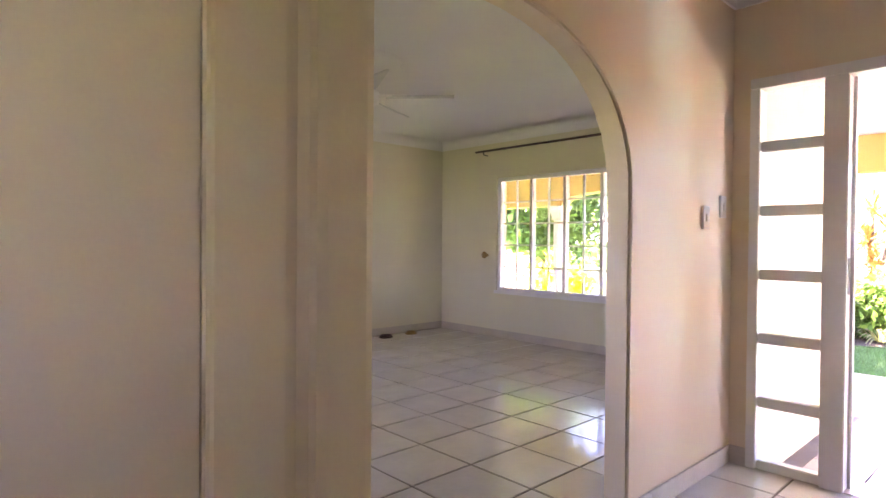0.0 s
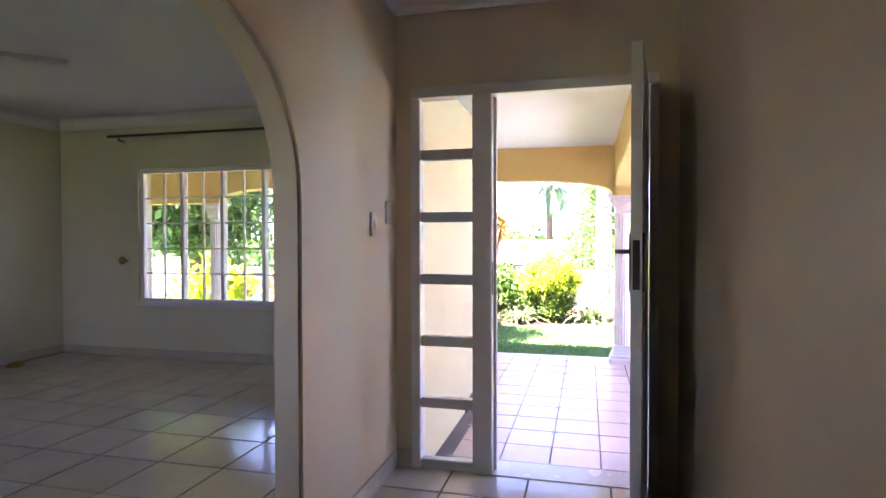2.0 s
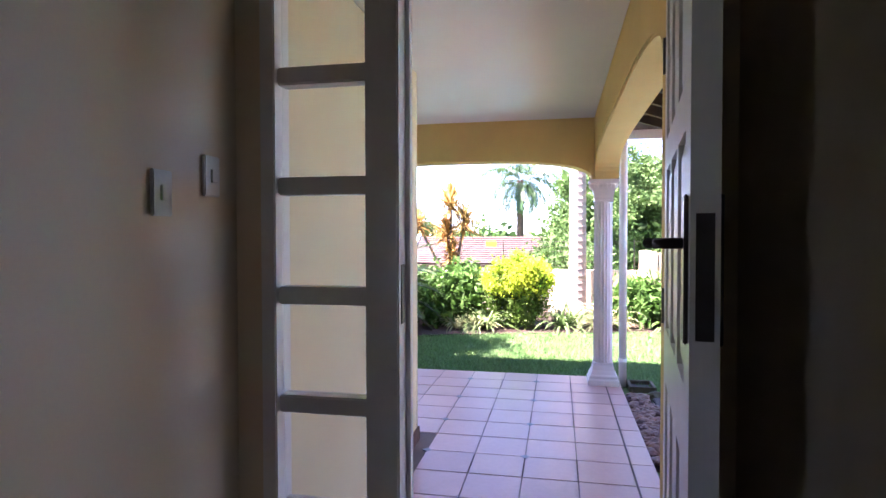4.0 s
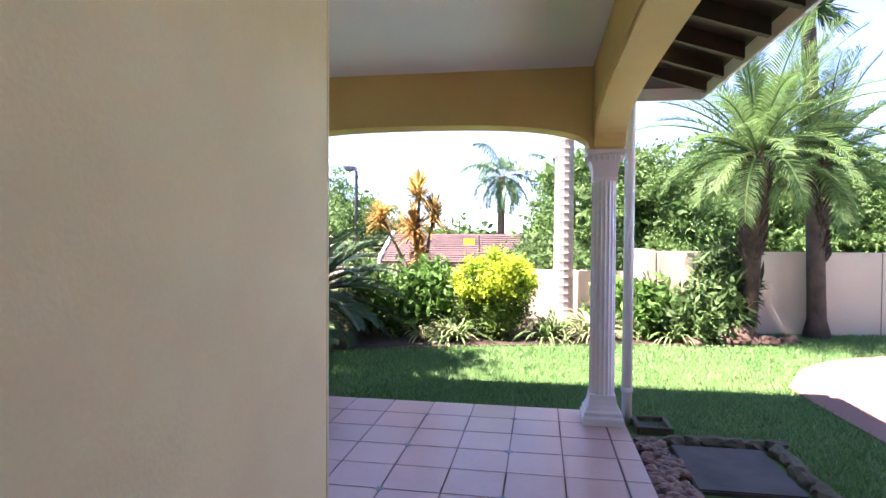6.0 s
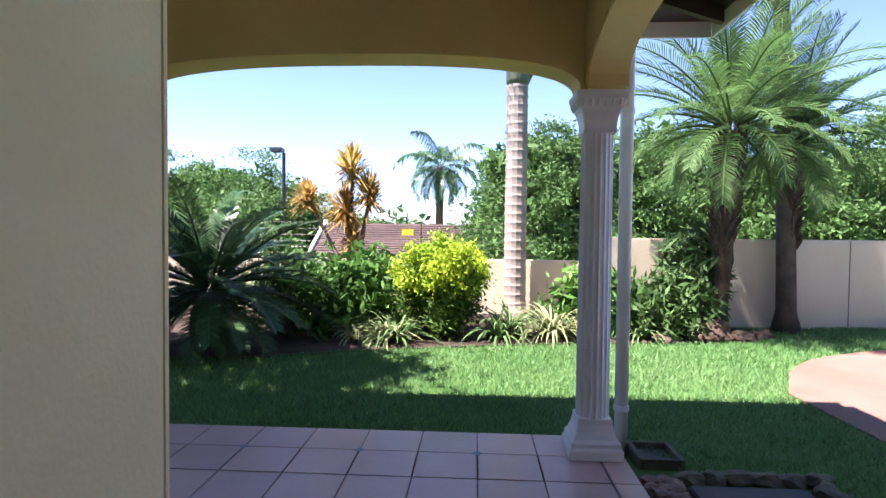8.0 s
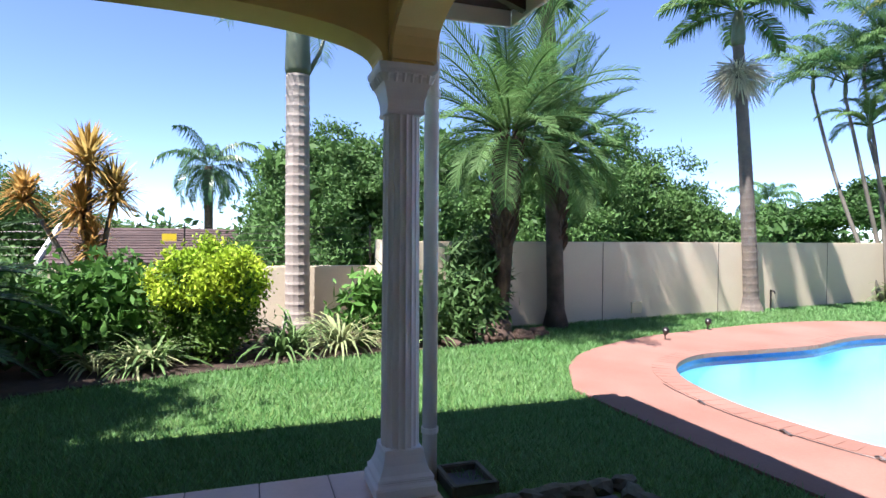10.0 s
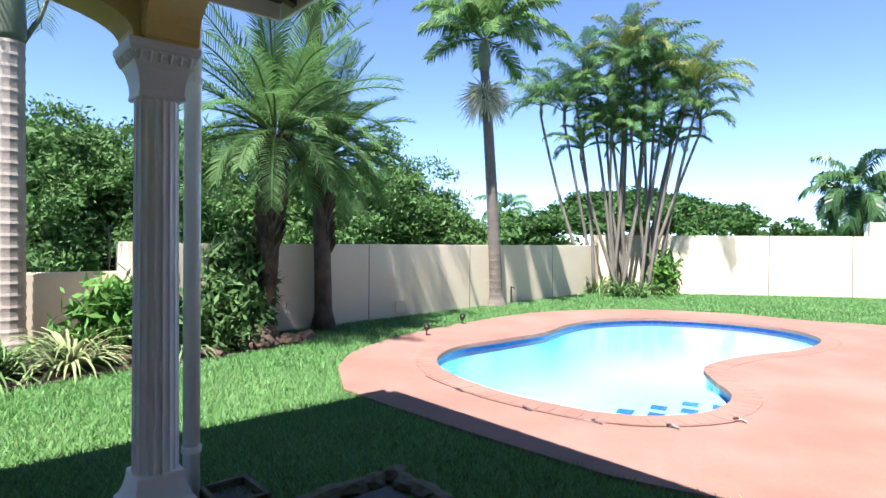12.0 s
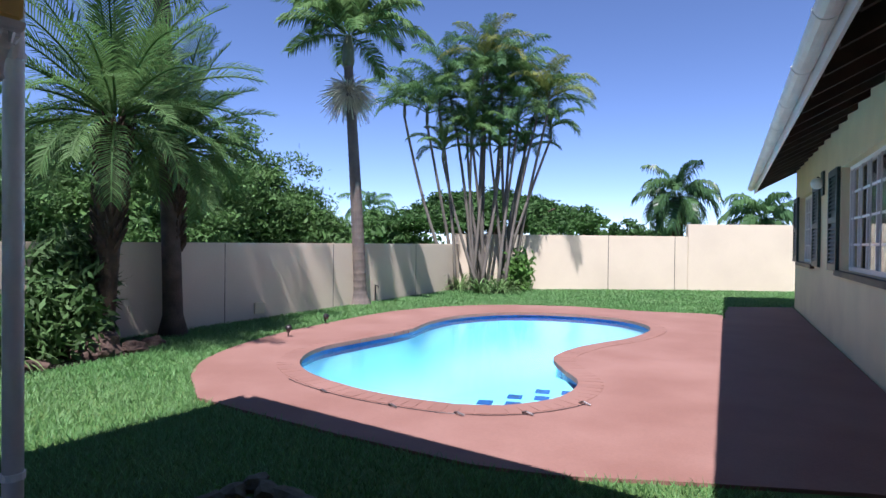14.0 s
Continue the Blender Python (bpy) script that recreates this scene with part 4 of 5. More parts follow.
def frond(m, base, az, elev, length, droop, leaflet, count=46, width=0.022, vee=0.5, start=0.15, hang=0.25, twist=0.0):
    """An arching pinnate leaf: a rachis and two rows of narrow leaflets."""
    base = Vector(base)
    out = Vector((math.cos(az), math.sin(az), 0))
    side = Vector((-out.y, out.x, 0))
    steps, pts, ang, p = 12, [], elev, base.copy()
    for i in range(steps + 1):
        pts.append(p.copy())
        p = p + (out * math.cos(ang) + Vector((0, 0, 1)) * math.sin(ang)) * (length / steps)
        ang -= droop / steps * (0.4 + 1.2 * i / steps)
    m.tube(pts, [0.016 * (1 - 0.8 * i / steps) + 0.003 for i in range(steps + 1)], 4, False)
    for k in range(count):
        t = start + (1 - start) * (k + 0.5) / count
        f = t * steps
        i = min(int(f), steps - 1)
        c = pts[i].lerp(pts[i + 1], f - i)
        d = (pts[i + 1] - pts[i]).normalized()
        up = side.cross(d) * -1
        if up.z < 0:
            up = -up
        ll = leaflet * (math.sin(math.pi * (0.12 + 0.80 * t)) ** 0.7) * float(rng.uniform(0.85, 1.1))
        for s in (-1, 1):
            dirn = (side * s * math.cos(vee) + up * math.sin(vee) * float(rng.uniform(0.4, 1.1)) + d * (0.55 + 0.5 * t)).normalized()
            mid = c + dirn * ll * 0.55
            tip = c + dirn * ll - Vector((0, 0, ll * hang * float(rng.uniform(0.6, 1.4))))
            w = d * width * 0.5
            m.add([c - w * 0.6, c + w * 0.6, mid + w, mid - w, tip], [(0, 1, 2, 3), (3, 2, 4)])


def crown(m, centre, heads, length, leaflet, low=-0.5, high=1.35, droop=1.3, radius=0.08, az0=0.0, **kw):
    for i in range(heads):
        u = (i + 0.5) / heads
        az = az0 + i * 2.399963 + float(rng.uniform(-0.15, 0.15))
        el = high + (low - high) * u ** 0.85 + float(rng.uniform(-0.1, 0.1))
        c = Vector(centre) + Vector((math.cos(az), math.sin(az), 0)) * radius + Vector((0, 0, 0.12 * (1 - u)))
        frond(m, c, az, el, length * float(rng.uniform(0.85, 1.1)), droop * float(rng.uniform(0.75, 1.2)), leaflet, **kw)


def leaves(m, centres, spread, per, size, flat=0.0, narrow=0.45):
    """Many small pointed leaves scattered round clump centres."""
    n = len(centres) * per
    c = np.repeat(np.asarray(centres, float), per, axis=0) + rng.normal(0, 1, (n, 3)) * np.asarray(spread)
    a = rng.normal(0, 1, (n, 3))
    a[:, 2] *= 1 - flat
    a /= np.linalg.norm(a, axis=1)[:, None]
    b = rng.normal(0, 1, (n, 3))
    b -= a * (a * b).sum(1)[:, None]
    b /= np.linalg.norm(b, axis=1)[:, None]
    sz = size * rng.uniform(0.6, 1.3, n)[:, None]
    v = np.stack([c - a * sz, c + b * sz * narrow, c + a * sz, c - b * sz * narrow], 1).reshape(-1, 3)
    o = len(m.v)
    m.v += [tuple(p) for p in v.tolist()]
    m.f += [(o + 4 * i, o + 4 * i + 1, o + 4 * i + 2, o + 4 * i + 3) for i in range(n)]
    return m


def clumps(centre, radii, count, shell=0.6, floor_z=None, lumps=0.25):
    """Clump centres filling an uneven crown."""
    d = rng.normal(0, 1, (count, 3))
    d /= np.linalg.norm(d, axis=1)[:, None]
    r = shell + (1 - shell) * rng.uniform(0, 1, count) ** 0.6
    bump = 1 + lumps * np.sin(d[:, 0] * 5 + 1.3) * np.cos(d[:, 1] * 6) + lumps * 0.6 * np.sin(d[:, 2] * 9 + d[:, 0] * 7)
    p = np.asarray(centre) + d * np.asarray(radii) * (r * bump)[:, None]
    if floor_z is not None:
        p = p[p[:, 2] > floor_z]
    return p


def broad_tree(place, top, radii, material, label, count=170, per=60, size=0.16, trunk=0.18, clump=0.27):
    base = Vector(place)
    ob = empty("tree", place, label, "tree", "background trees")
    m = Mesh()
    h = top - base.z - radii[2]
    m.tube([(0, 0, -0.1), (0.05, 0.03, h * 0.5), (0, 0, h * 0.9)], [trunk, trunk * 0.8, trunk * 0.55], 10)
    for k in range(7):
        a = k * 0.9
        m.tube([(0, 0, h * 0.6), (math.cos(a) * radii[0] * 0.3, math.sin(a) * radii[1] * 0.3, h * 0.9 + 0.2), (math.cos(a) * radii[0] * 0.65, math.sin(a) * radii[1] * 0.65, h + radii[2] * 0.25)], [trunk * 0.45, trunk * 0.3, 0.03], 6)
    part("trunk", m, GREYBARK, ob, smooth=True)
    m = leaves(Mesh(), clumps((0, 0, h), radii, count, 0.68, lumps=0.22), (clump, clump, clump * 0.55), per, size, narrow=0.36)
    if top > 1.5 and radii[2] > 1:
        leaves(m, clumps((0, 0, h), [r * 0.8 for r in radii], count // 2, 0.2), (0.3, 0.3, 0.25), 24, size * 2.2)
    part("crown", m, material, ob, fix=False)
    return ob


def palm(name, place, lean, height, r0, r1, bark, label, category="palm tree", rings=0.0, segs=14, flare=1.35, group="garden palms"):
    """Trunk of a palm; returns the thing and the top of its trunk in its own space."""
    ob = empty(name, place, label, category, group)
    pts, rad = [], []
    n = segs * (4 if rings else 1)
    for i in range(n + 1):
        t = i / n
        pts.append((lean[0] * t ** 1.3, lean[1] * t ** 1.3, height * t))
        r = r0 + (r1 - r0) * t + (flare - 1) * r0 * max(0, 1 - t * height / 0.35) ** 2
        if rings:
            r *= 1 + rings * (0, 0.0, 0.25, 1.0)[i % 4]
        rad.append(r)
    part("trunk", Mesh().tube([(pts[0][0], pts[0][1], -0.08)] + pts[1:], rad, 14), bark, ob, smooth=not rings)
    return ob, Vector(pts[-1])


# tall ringed palm by the low wall
p, top = palm("ringed_palm", (14.77, 0.31, LAWN_Z), (0.0, 0.0), 3.55, 0.17, 0.16, RINGBARK, "tall palm with a pale grey ringed trunk", rings=0.045, segs=26)
part("crownshaft", Mesh().tube([top, top + Vector((0, 0, 0.08)), top + Vector((0, 0, 0.6)), top + Vector((0, 0, 1.5))], [0.16, 0.18, 0.16, 0.08], 14), SHAFT, p, "smooth green crownshaft", smooth=True)
part("leaf_stalk", Mesh().tube([top + Vector((0.0, -0.12, 0.0)), top + Vector((0, -0.3, 0.35)), top + Vector((0, -0.42, 0.75))], [0.04, 0.03, 0.02], 6), SHAFT, p, smooth=True)
m = Mesh()
crown(m, top + Vector((0, 0, 1.5)), 14, 2.2, 0.55, low=-0.1, droop=1.2)
part("crown", m, FROND, p, fix=False)

# two feathery date palms
def date_palm(place, lean, h, r0, r1, fronds, length, az0, label):
    p, top = palm("date_palm", place, lean, h, r0, r1, DARKBARK, label)
    m = Mesh()
    for k in range(260):
        t = float(rng.uniform(0.45, 1.0))
        a = k * 2.4
        c = Vector((lean[0] * t ** 1.3, lean[1] * t ** 1.3, h * t)) + Vector((math.cos(a), math.sin(a), 0)) * (r0 + (r1 - r0) * t) * 0.95
        e = c + Vector((math.cos(a) * 0.075, math.sin(a) * 0.075, 0.09 + 0.05 * t))
        m.tube([c, e], [0.026, 0.007], 5)
    tagged(part("leaf_base_fringe", m, DARKBARK, p, "cut stubs of old leaves", fix=False), kind="stuff")
    m = Mesh()
    for i in range(fronds):
        u = (i + 0.5) / fronds
        az = az0 + i * 2.399963 + float(rng.uniform(-0.2, 0.2))
        el = 1.42 - 1.85 * u ** 1.25 + float(rng.uniform(-0.12, 0.12))
        c = top + Vector((math.cos(az), math.sin(az), 0)) * 0.09 + Vector((0, 0, 0.14 * (1 - u)))
        frond(m, c, az, el, length * (1 - 0.25 * u) * float(rng.uniform(0.8, 1.08)), (0.7 + 0.75 * u) * float(rng.uniform(0.7, 1.25)), 0.33, count=46, width=0.019, vee=0.42, start=0.12, hang=0.10 + 0.25 * u)
    part("crown", m, FROND, p, "arching green feather leaves", fix=False)


date_palm((13.56, -2.25, LAWN_Z), (-0.30, 0.02), 2.62, 0.105, 0.15, 58, 1.85, 0.35, "feathery date palm with a rough dark trunk in the flower bed")
date_palm((14.06, -3.40, LAWN_Z), (-0.28, 0.14), 2.5, 0.06, 0.08, 42, 1.55, 1.1, "second feathery palm with drooping leaves close behind a tall trunk")

# tall dark-trunked palm beside the wall
p, top = palm("slender_palm", (13.95, -3.32, LAWN_Z), (-0.05, 0.32), 6.3, 0.13, 0.09, BROWNBARK, "tall palm with a dark brown trunk by the garden wall", segs=22, flare=1.7)
m = Mesh()
crown(m, top, 16, 1.9, 0.5, low=-0.6, droop=1.4)
part("crown", m, FROND2, p, fix=False)
m = Mesh()
for k in range(170):
    a, e = k * 2.4, float(rng.uniform(-0.7, 0.8))
    d = Vector((math.cos(a) * math.cos(e), math.sin(a) * math.cos(e), math.sin(e)))
    c = Vector((-0.03, 0.12, 4.75))
    l = float(rng.uniform(0.35, 0.6))
    m.tube([c + d * 0.08, c + d * l * 0.6, c + d * l + Vector((0, 0, -0.12))], [0.012, 0.01, 0.005], 4, False)
part("flower_sprays", m, FROND2, p, "hanging grey-green sprays", fix=False)

# tall palm with a flower ring by the back wall
p, top = palm("flowering_palm", (14.62, -7.72, LAWN_Z), (-0.05, 0.45), 4.75, 0.14, 0.09, SLIMBARK, "tall slim palm with a ring of cream flower sprays", rings=0.03, segs=34, flare=1.7)
part("crownshaft", Mesh().tube([top, top + Vector((0, 0, 0.1)), top + Vector((0, 0, 0.35)), top + Vector((0, 0, 0.62))], [0.10, 0.125, 0.11, 0.06], 12), SHAFT, p, "grey-green crownshaft", smooth=True)
m = Mesh()
for k in range(520):
    a, e = k * 2.399, float(rng.uniform(-0.9, 0.95))
    d = Vector((math.cos(a) * math.cos(e), math.sin(a) * math.cos(e), math.sin(e)))
    c = top + Vector((0, 0, -0.55))
    l = float(rng.uniform(0.3, 0.62))
    m.tube([c + d * 0.1, c + d * l * 0.6, c + d * l + Vector((0, 0, -0.14))], [0.006, 0.009, 0.005], 3, False)
part("flower_sprays", m, BLOSSOM, p, "ring of cream flower sprays", fix=False)
m = Mesh()
crown(m, top + Vector((0, 0, 0.6)), 24, 1.5, 0.46, low=0.1, high=1.45, droop=1.15, count=50, width=0.04, hang=0.5)
part("crown", m, FROND, p, fix=False)

# clump of cane palms in the corner
clump = empty("cane_palm_clump", (14.45, -12.45, LAWN_Z), "clump of many-stemmed cane palms in the garden corner", "palm tree", "garden palms")
u_dir = Vector((0.82, 0.57, 0))
STEMS = [(-1.95, 4.9), (-1.55, 4.6), (-0.95, 4.2), (-0.65, 5.6), (0.0, 6.1), (0.25, 5.8), (-0.2, 5.0), (0.55, 5.3), (1.0, 4.8), (1.75, 5.0), (1.5, 5.2), (0.7, 4.4), (-0.5, 4.0), (1.15, 3.7), (-1.0, 3.6), (0.1, 3.7), (-0.1, 4.5), (0.45, 4.1), (1.35, 4.3), (-1.35, 5.0), (0.85, 5.6), (-0.35, 6.0)]
for i, (s, h) in enumerate(STEMS):
    b = Vector((0.3 * math.sin(i * 2.1), 0.3 * math.cos(i * 1.7), 0)) + u_dir * s * -0.36
    e = u_dir * -s * 1.0 + Vector((0.35 * math.cos(i * 1.9), 0.35 * math.sin(i * 2.3), h * 0.96))
    bow = float(rng.uniform(-0.12, 0.12))
    pts = [b.lerp(e, t) + u_dir * bow * math.sin(math.pi * t) for t in np.linspace(0, 1, 9)]
    cane = part("cane", Mesh().tube(pts, [0.05 - 0.018 * t for t in np.linspace(0, 1, 9)], 8), CANE, clump, "slim ringed cane", smooth=True)
    part("crownshaft", Mesh().tube([pts[-1] + Vector((0, 0, -0.02)), pts[-1] + Vector((0, 0, 0.12)), pts[-1] + Vector((0, 0, 0.5))], [0.032, 0.048, 0.025], 8), SHAFT, cane, "smooth green crownshaft", smooth=True)
    m = Mesh()
    size = 1.0 if h > 4.3 else 0.7
    crown(m, pts[-1] + Vector((0, 0, 0.3)), 10, 1.45 * size, 0.40 * size, low=0.3, high=1.45, droop=1.75, count=40, width=0.026, hang=0.45, az0=i * 0.7, radius=0.03)
    part("crown", m, DRYFROND if i in (4, 9) else (FROND2 if i % 2 else FROND), cane, fix=False)


def strap_plant(place, count, length, material, label, width=0.03, spread=1.0):
    m = Mesh()
    for k in range(count):
        a = k * 2.399 + float(rng.uniform(-0.2, 0.2))
        el = float(rng.uniform(0.55, 1.45))
        d = Vector((math.cos(a), math.sin(a), 0))
        s = Vector((-d.y, d.x, 0)) * width * 0.5
        l = length * float(rng.uniform(0.7, 1.15))
        p, ang, pts = Vector((0, 0, 0)) + d * 0.05, el, []
        for i in range(6):
            pts.append(p.copy())
            p = p + (d * math.cos(ang) * spread + Vector((0, 0, 1)) * math.sin(ang)) * l / 5
            ang -= float(rng.uniform(0.25, 0.5))
        v = []
        for i, q in enumerate(pts):
            w = s * (0.7, 1.0, 1.0, 0.85, 0.55, 0.1)[i]
            v += [q - w, q + w]
        m.add(v, [(2 * i, 2 * i + 1, 2 * i + 3, 2 * i + 2) for i in range(5)])
    ob = thing("strap_leaf_plant", m, material, label, "plant", "bed plants", fix=False)
    ob.location = place
    return ob


def bush(name, place, radii, material, label, count=90, per=40, size=0.05, clump=0.09, shell=0.5, narrow=0.4, stems=8):
    ob = empty(name, place, label, "bush", "bed shrubs")
    m = Mesh()
    for k in range(stems):
        a = k * 2.4
        m.tube([(0.04 * math.cos(a), 0.04 * math.sin(a), -0.02), (radii[0] * 0.5 * math.cos(a), radii[1] * 0.5 * math.sin(a), radii[2] * 1.2)], [0.016, 0.006], 5)
    part("stems", m, DARKBARK, ob)
    part("foliage", leaves(Mesh(), clumps((0, 0, radii[2]), radii, count, shell, 0.02), (clump, clump, clump), per, size, narrow=narrow), material, ob, fix=False)
    return ob


# lime bush with a darker underside, its shade put into the leaf colour
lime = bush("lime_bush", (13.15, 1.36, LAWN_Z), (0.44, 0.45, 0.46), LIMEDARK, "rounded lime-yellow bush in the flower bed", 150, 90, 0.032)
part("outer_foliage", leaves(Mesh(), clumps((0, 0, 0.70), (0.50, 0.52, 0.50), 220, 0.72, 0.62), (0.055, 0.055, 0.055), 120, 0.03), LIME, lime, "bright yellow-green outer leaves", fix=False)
# cycad
cyc = empty("cycad", (12.2, 3.9, LAWN_Z), "large dark green cycad with stiff arching leaves", "cycad")
part("trunk", Mesh().tube([(0, 0, -0.05), (0, 0, 0.3), (0, 0, 0.62)], [0.2, 0.22, 0.16], 12), DARKBARK, cyc, smooth=True)
m = Mesh()
crown(m, (0, 0, 0.62), 70, 1.35, 0.24, low=-0.55, high=1.3, droop=0.95, count=60, width=0.018, hang=0.05, vee=0.35)
part("crown", m, CYCAD, cyc, fix=False)
# orange cordyline
cord = empty("cordyline", (14.3, 2.72, LAWN_Z), "orange-leaved cordyline with three leaf heads", "cordyline")
HEADS = [((-0.02, 0.03, 2.2), 0.54), ((0.0, -0.24, 1.82), 0.48), ((0.1, 0.72, 1.82), 0.36), ((0.05, 0.12, 1.62), 0.5), ((-0.05, 0.0, 1.2), 0.34)]
for h, r in HEADS:
    stem = part("stem", Mesh().tube([(0, 0, 0), (h[0] * 0.3, h[1] * 0.3, 0.9), h], [0.045, 0.035, 0.025], 7), CANE, cord, smooth=True)
    m = Mesh()
    for k in range(230):
        a, el = k * 2.399, float(rng.uniform(-0.6, 1.5))
        d = Vector((math.cos(a) * math.cos(el), math.sin(a) * math.cos(el), math.sin(el)))
        s = d.cross(Vector((0, 0, 1))).normalized() * 0.017
        c = Vector(h) + Vector((0, 0, float(rng.uniform(-0.15, 0.08))))
        l = r * float(rng.uniform(0.8, 1.1))
        q = c + d * l * 0.55
        m.add([c - s * 0.6, c + s * 0.6, q + s, q - s, c + d * l - Vector((0, 0, 0.10 * l))], [(0, 1, 2, 3), (3, 2, 4)])
    part("leaf_head", m, ORANGE, stem, "spiky orange leaf head", fix=False)
# mixed bed plants
bush("broadleaf_shrub", (13.25, 2.55, LAWN_Z), (0.50, 0.62, 0.48), SHRUB, "loose dark green broadleaf shrub in the flower bed", 90, 34, 0.075, 0.12, 0.4, 0.4)
bush("broadleaf_shrub", (13.9, 2.5, LAWN_Z), (0.32, 0.38, 0.56), SHRUB, "bright green leafy shrub below the cordyline", 70, 34, 0.07, 0.1, 0.4, 0.35)
bush("leafy_shrub", (13.55, -0.72, LAWN_Z), (0.45, 0.5, 0.42), SHRUB, "bright green leafy shrub against the low wall", 70, 30, 0.09, 0.1, 0.5, 0.3)
bush("dark_shrub", (13.35, -1.62, LAWN_Z), (0.36, 0.48, 0.36), DARKSHRUB, "dark glossy shrub by the date palm", 70, 32, 0.085, 0.1, 0.45, 0.3)
bush("dark_shrub", (13.78, -2.02, LAWN_Z), (0.28, 0.32, 0.72), DARKSHRUB, "tall dark dracaena-like shrub behind the date palm", 100, 26, 0.15, 0.09, 0.45, 0.15)
bush("leafy_shrub", (13.7, 3.6, LAWN_Z), (0.5, 0.6, 0.45), DARKSHRUB, "dark shrub behind the cycad", 60, 26, 0.09, 0.12)
for x, y, c, l, mt, lab in ((13.15, -0.05, 130, 0.75, STRAP, "cream-striped strap-leaf plant in the flower bed"), (13.0, 0.62, 70, 0.7, STRAPG, "green strap-leaf plant beside the lime bush"), (12.72, 1.85, 80, 0.65, STRAPG, "arching green strap-leaf plant in the flower bed"), (12.75, 2.35, 60, 0.5, STRAP, "pale striped strap-leaf plant in the flower bed"), (12.62, 2.0, 50, 0.5, STRAP, "pale striped strap-leaf plant at the lawn edge"), (13.3, 0.45, 60, 0.8, STRAPG, "spiky upright strap-leaf plant in the flower bed"), (13.2, -1.15, 50, 0.55, STRAPG, "green strap-leaf plant below the shrub")):
    strap_plant((x, y, LAWN_Z), c, l, mt, lab)
for k in range(7):
    strap_plant((14.45 + 0.8 * math.cos(k * 1.1 + 3.2), -12.3 + 0.7 * math.sin(k * 1.1 + 0.5), LAWN_Z), 60, 0.7 + 0.1 * (k % 3), STRAPG, "green strap-leaf plant below the cane palms")
bush("leafy_shrub", (13.75, -13.0, LAWN_Z), (0.3, 0.35, 0.5), SHRUB, "yellow-green leafy shrub by the cane palms", 40, 26, 0.10, 0.1, 0.4, 0.35)

# flower bed soil and rocks
BED = [(11.5, 4.6), (11.55, 3.4), (12.05, 2.4), (12.35, 1.4), (12.55, 0.7), (12.82, -0.5), (12.9, -1.6), (13.05, -2.3), (13.35, -2.8), (13.75, -3.0), (14.1, -2.9), (14.0, -1.2), (15.05, -1.1), (15.05, 8), (11.6, 8)]
structure("ground_flower_bed", Mesh().prism(BED, XY, LAWN_Z - 0.03, LAWN_Z + 0.02), SOIL, "dark mulched flower bed soil", "flower bed")


def rock(place, r, label, material=STONE, group="bed rocks"):
    bm = bmesh.new()
    bmesh.ops.create_icosphere(bm, subdivisions=3, radius=1)
    for v in bm.verts:
        n1 = noise.noise(v.co * 1.3 + Vector(place) * 3)
        v.co = Vector((v.co.x * r[0], v.co.y * r[1], v.co.z * r[2])) * (1 + 0.45 * n1)
    me = bpy.data.meshes.new("garden_rock")
    bm.to_mesh(me)
    bm.free()
    me.materials.append(material)
    ob = new("garden_rock", me)
    ob.location = (place[0], place[1], place[2] + r[2] * 0.6)
    return tagged(ob, label, "rock", group)


for x, y, r in ((13.2, -1.98, 0.3), (13.15, -2.4, 0.16), (13.2, -0.55, 0.12), (12.95, -1.35, 0.13), (13.4, -2.75, 0.14), (13.9, -12.1, 0.18), (14.2, -12.75, 0.15)):
    rock((x, y, LAWN_Z), (r * 0.75, r * 0.9, r * 0.55), "rough brown rock at the flower bed edge")

# pebbles, slab and edging beside the patio
slab = structure("pavement_slab", Mesh().box(8.2, 8.93, -0.80, -0.20, LAWN_Z - 0.03, LAWN_Z + 0.03), SLATE, "dark stone slab beside the patio", "paving slab", bevel=0.008)
peb = []
for k in range(5):
    bm = bmesh.new()
    bmesh.ops.create_icosphere(bm, subdivisions=2, radius=1)
    for v in bm.verts:
        v.co = Vector((v.co.x * 0.055, v.co.y * 0.042, v.co.z * 0.028)) * (1 + 0.5 * noise.noise(v.co * 1.2 + Vector((k * 7, 0, 0))))
    me = bpy.data.meshes.new("pebble")
    bm.to_mesh(me)
    bm.free()
    me.materials.append(PEBBLE)
    peb.append(me)
bed = structure("ground_pebble_bed", Mesh().box(7.2, 9.05, -0.19, 0.05, LAWN_Z - 0.03, LAWN_Z + 0.008), SOIL, "brown river pebbles beside the patio edge", "pebble bed")
for k in range(190):
    piece("pebble", peb[k % 5], bed, (float(rng.uniform(7.25, 9.02)), float(rng.uniform(-0.17, 0.03)), LAWN_Z + 0.02 + float(rng.uniform(0, 0.02))), float(rng.uniform(0, 6)))
edge = []
for k in range(4):
    bm = bmesh.new()
    bmesh.ops.create_icosphere(bm, subdivisions=2, radius=1)
    for v in bm.verts:
        v.co = Vector((v.co.x * 0.095, v.co.y * 0.06, max(v.co.z, -0.5) * 0.045)) * (1 + 0.5 * noise.noise(v.co * 1.1 + Vector((0, k * 5, 3))))
    me = bpy.data.meshes.new("edging_stone")
    bm.to_mesh(me)
    bm.free()
    me.materials.append(EDGING)
    edge.append(me)
edging = empty("edging", (8.6, -0.5, LAWN_Z), "mossy lumpy stone edging round the dark slab", "edging", kind="structure")
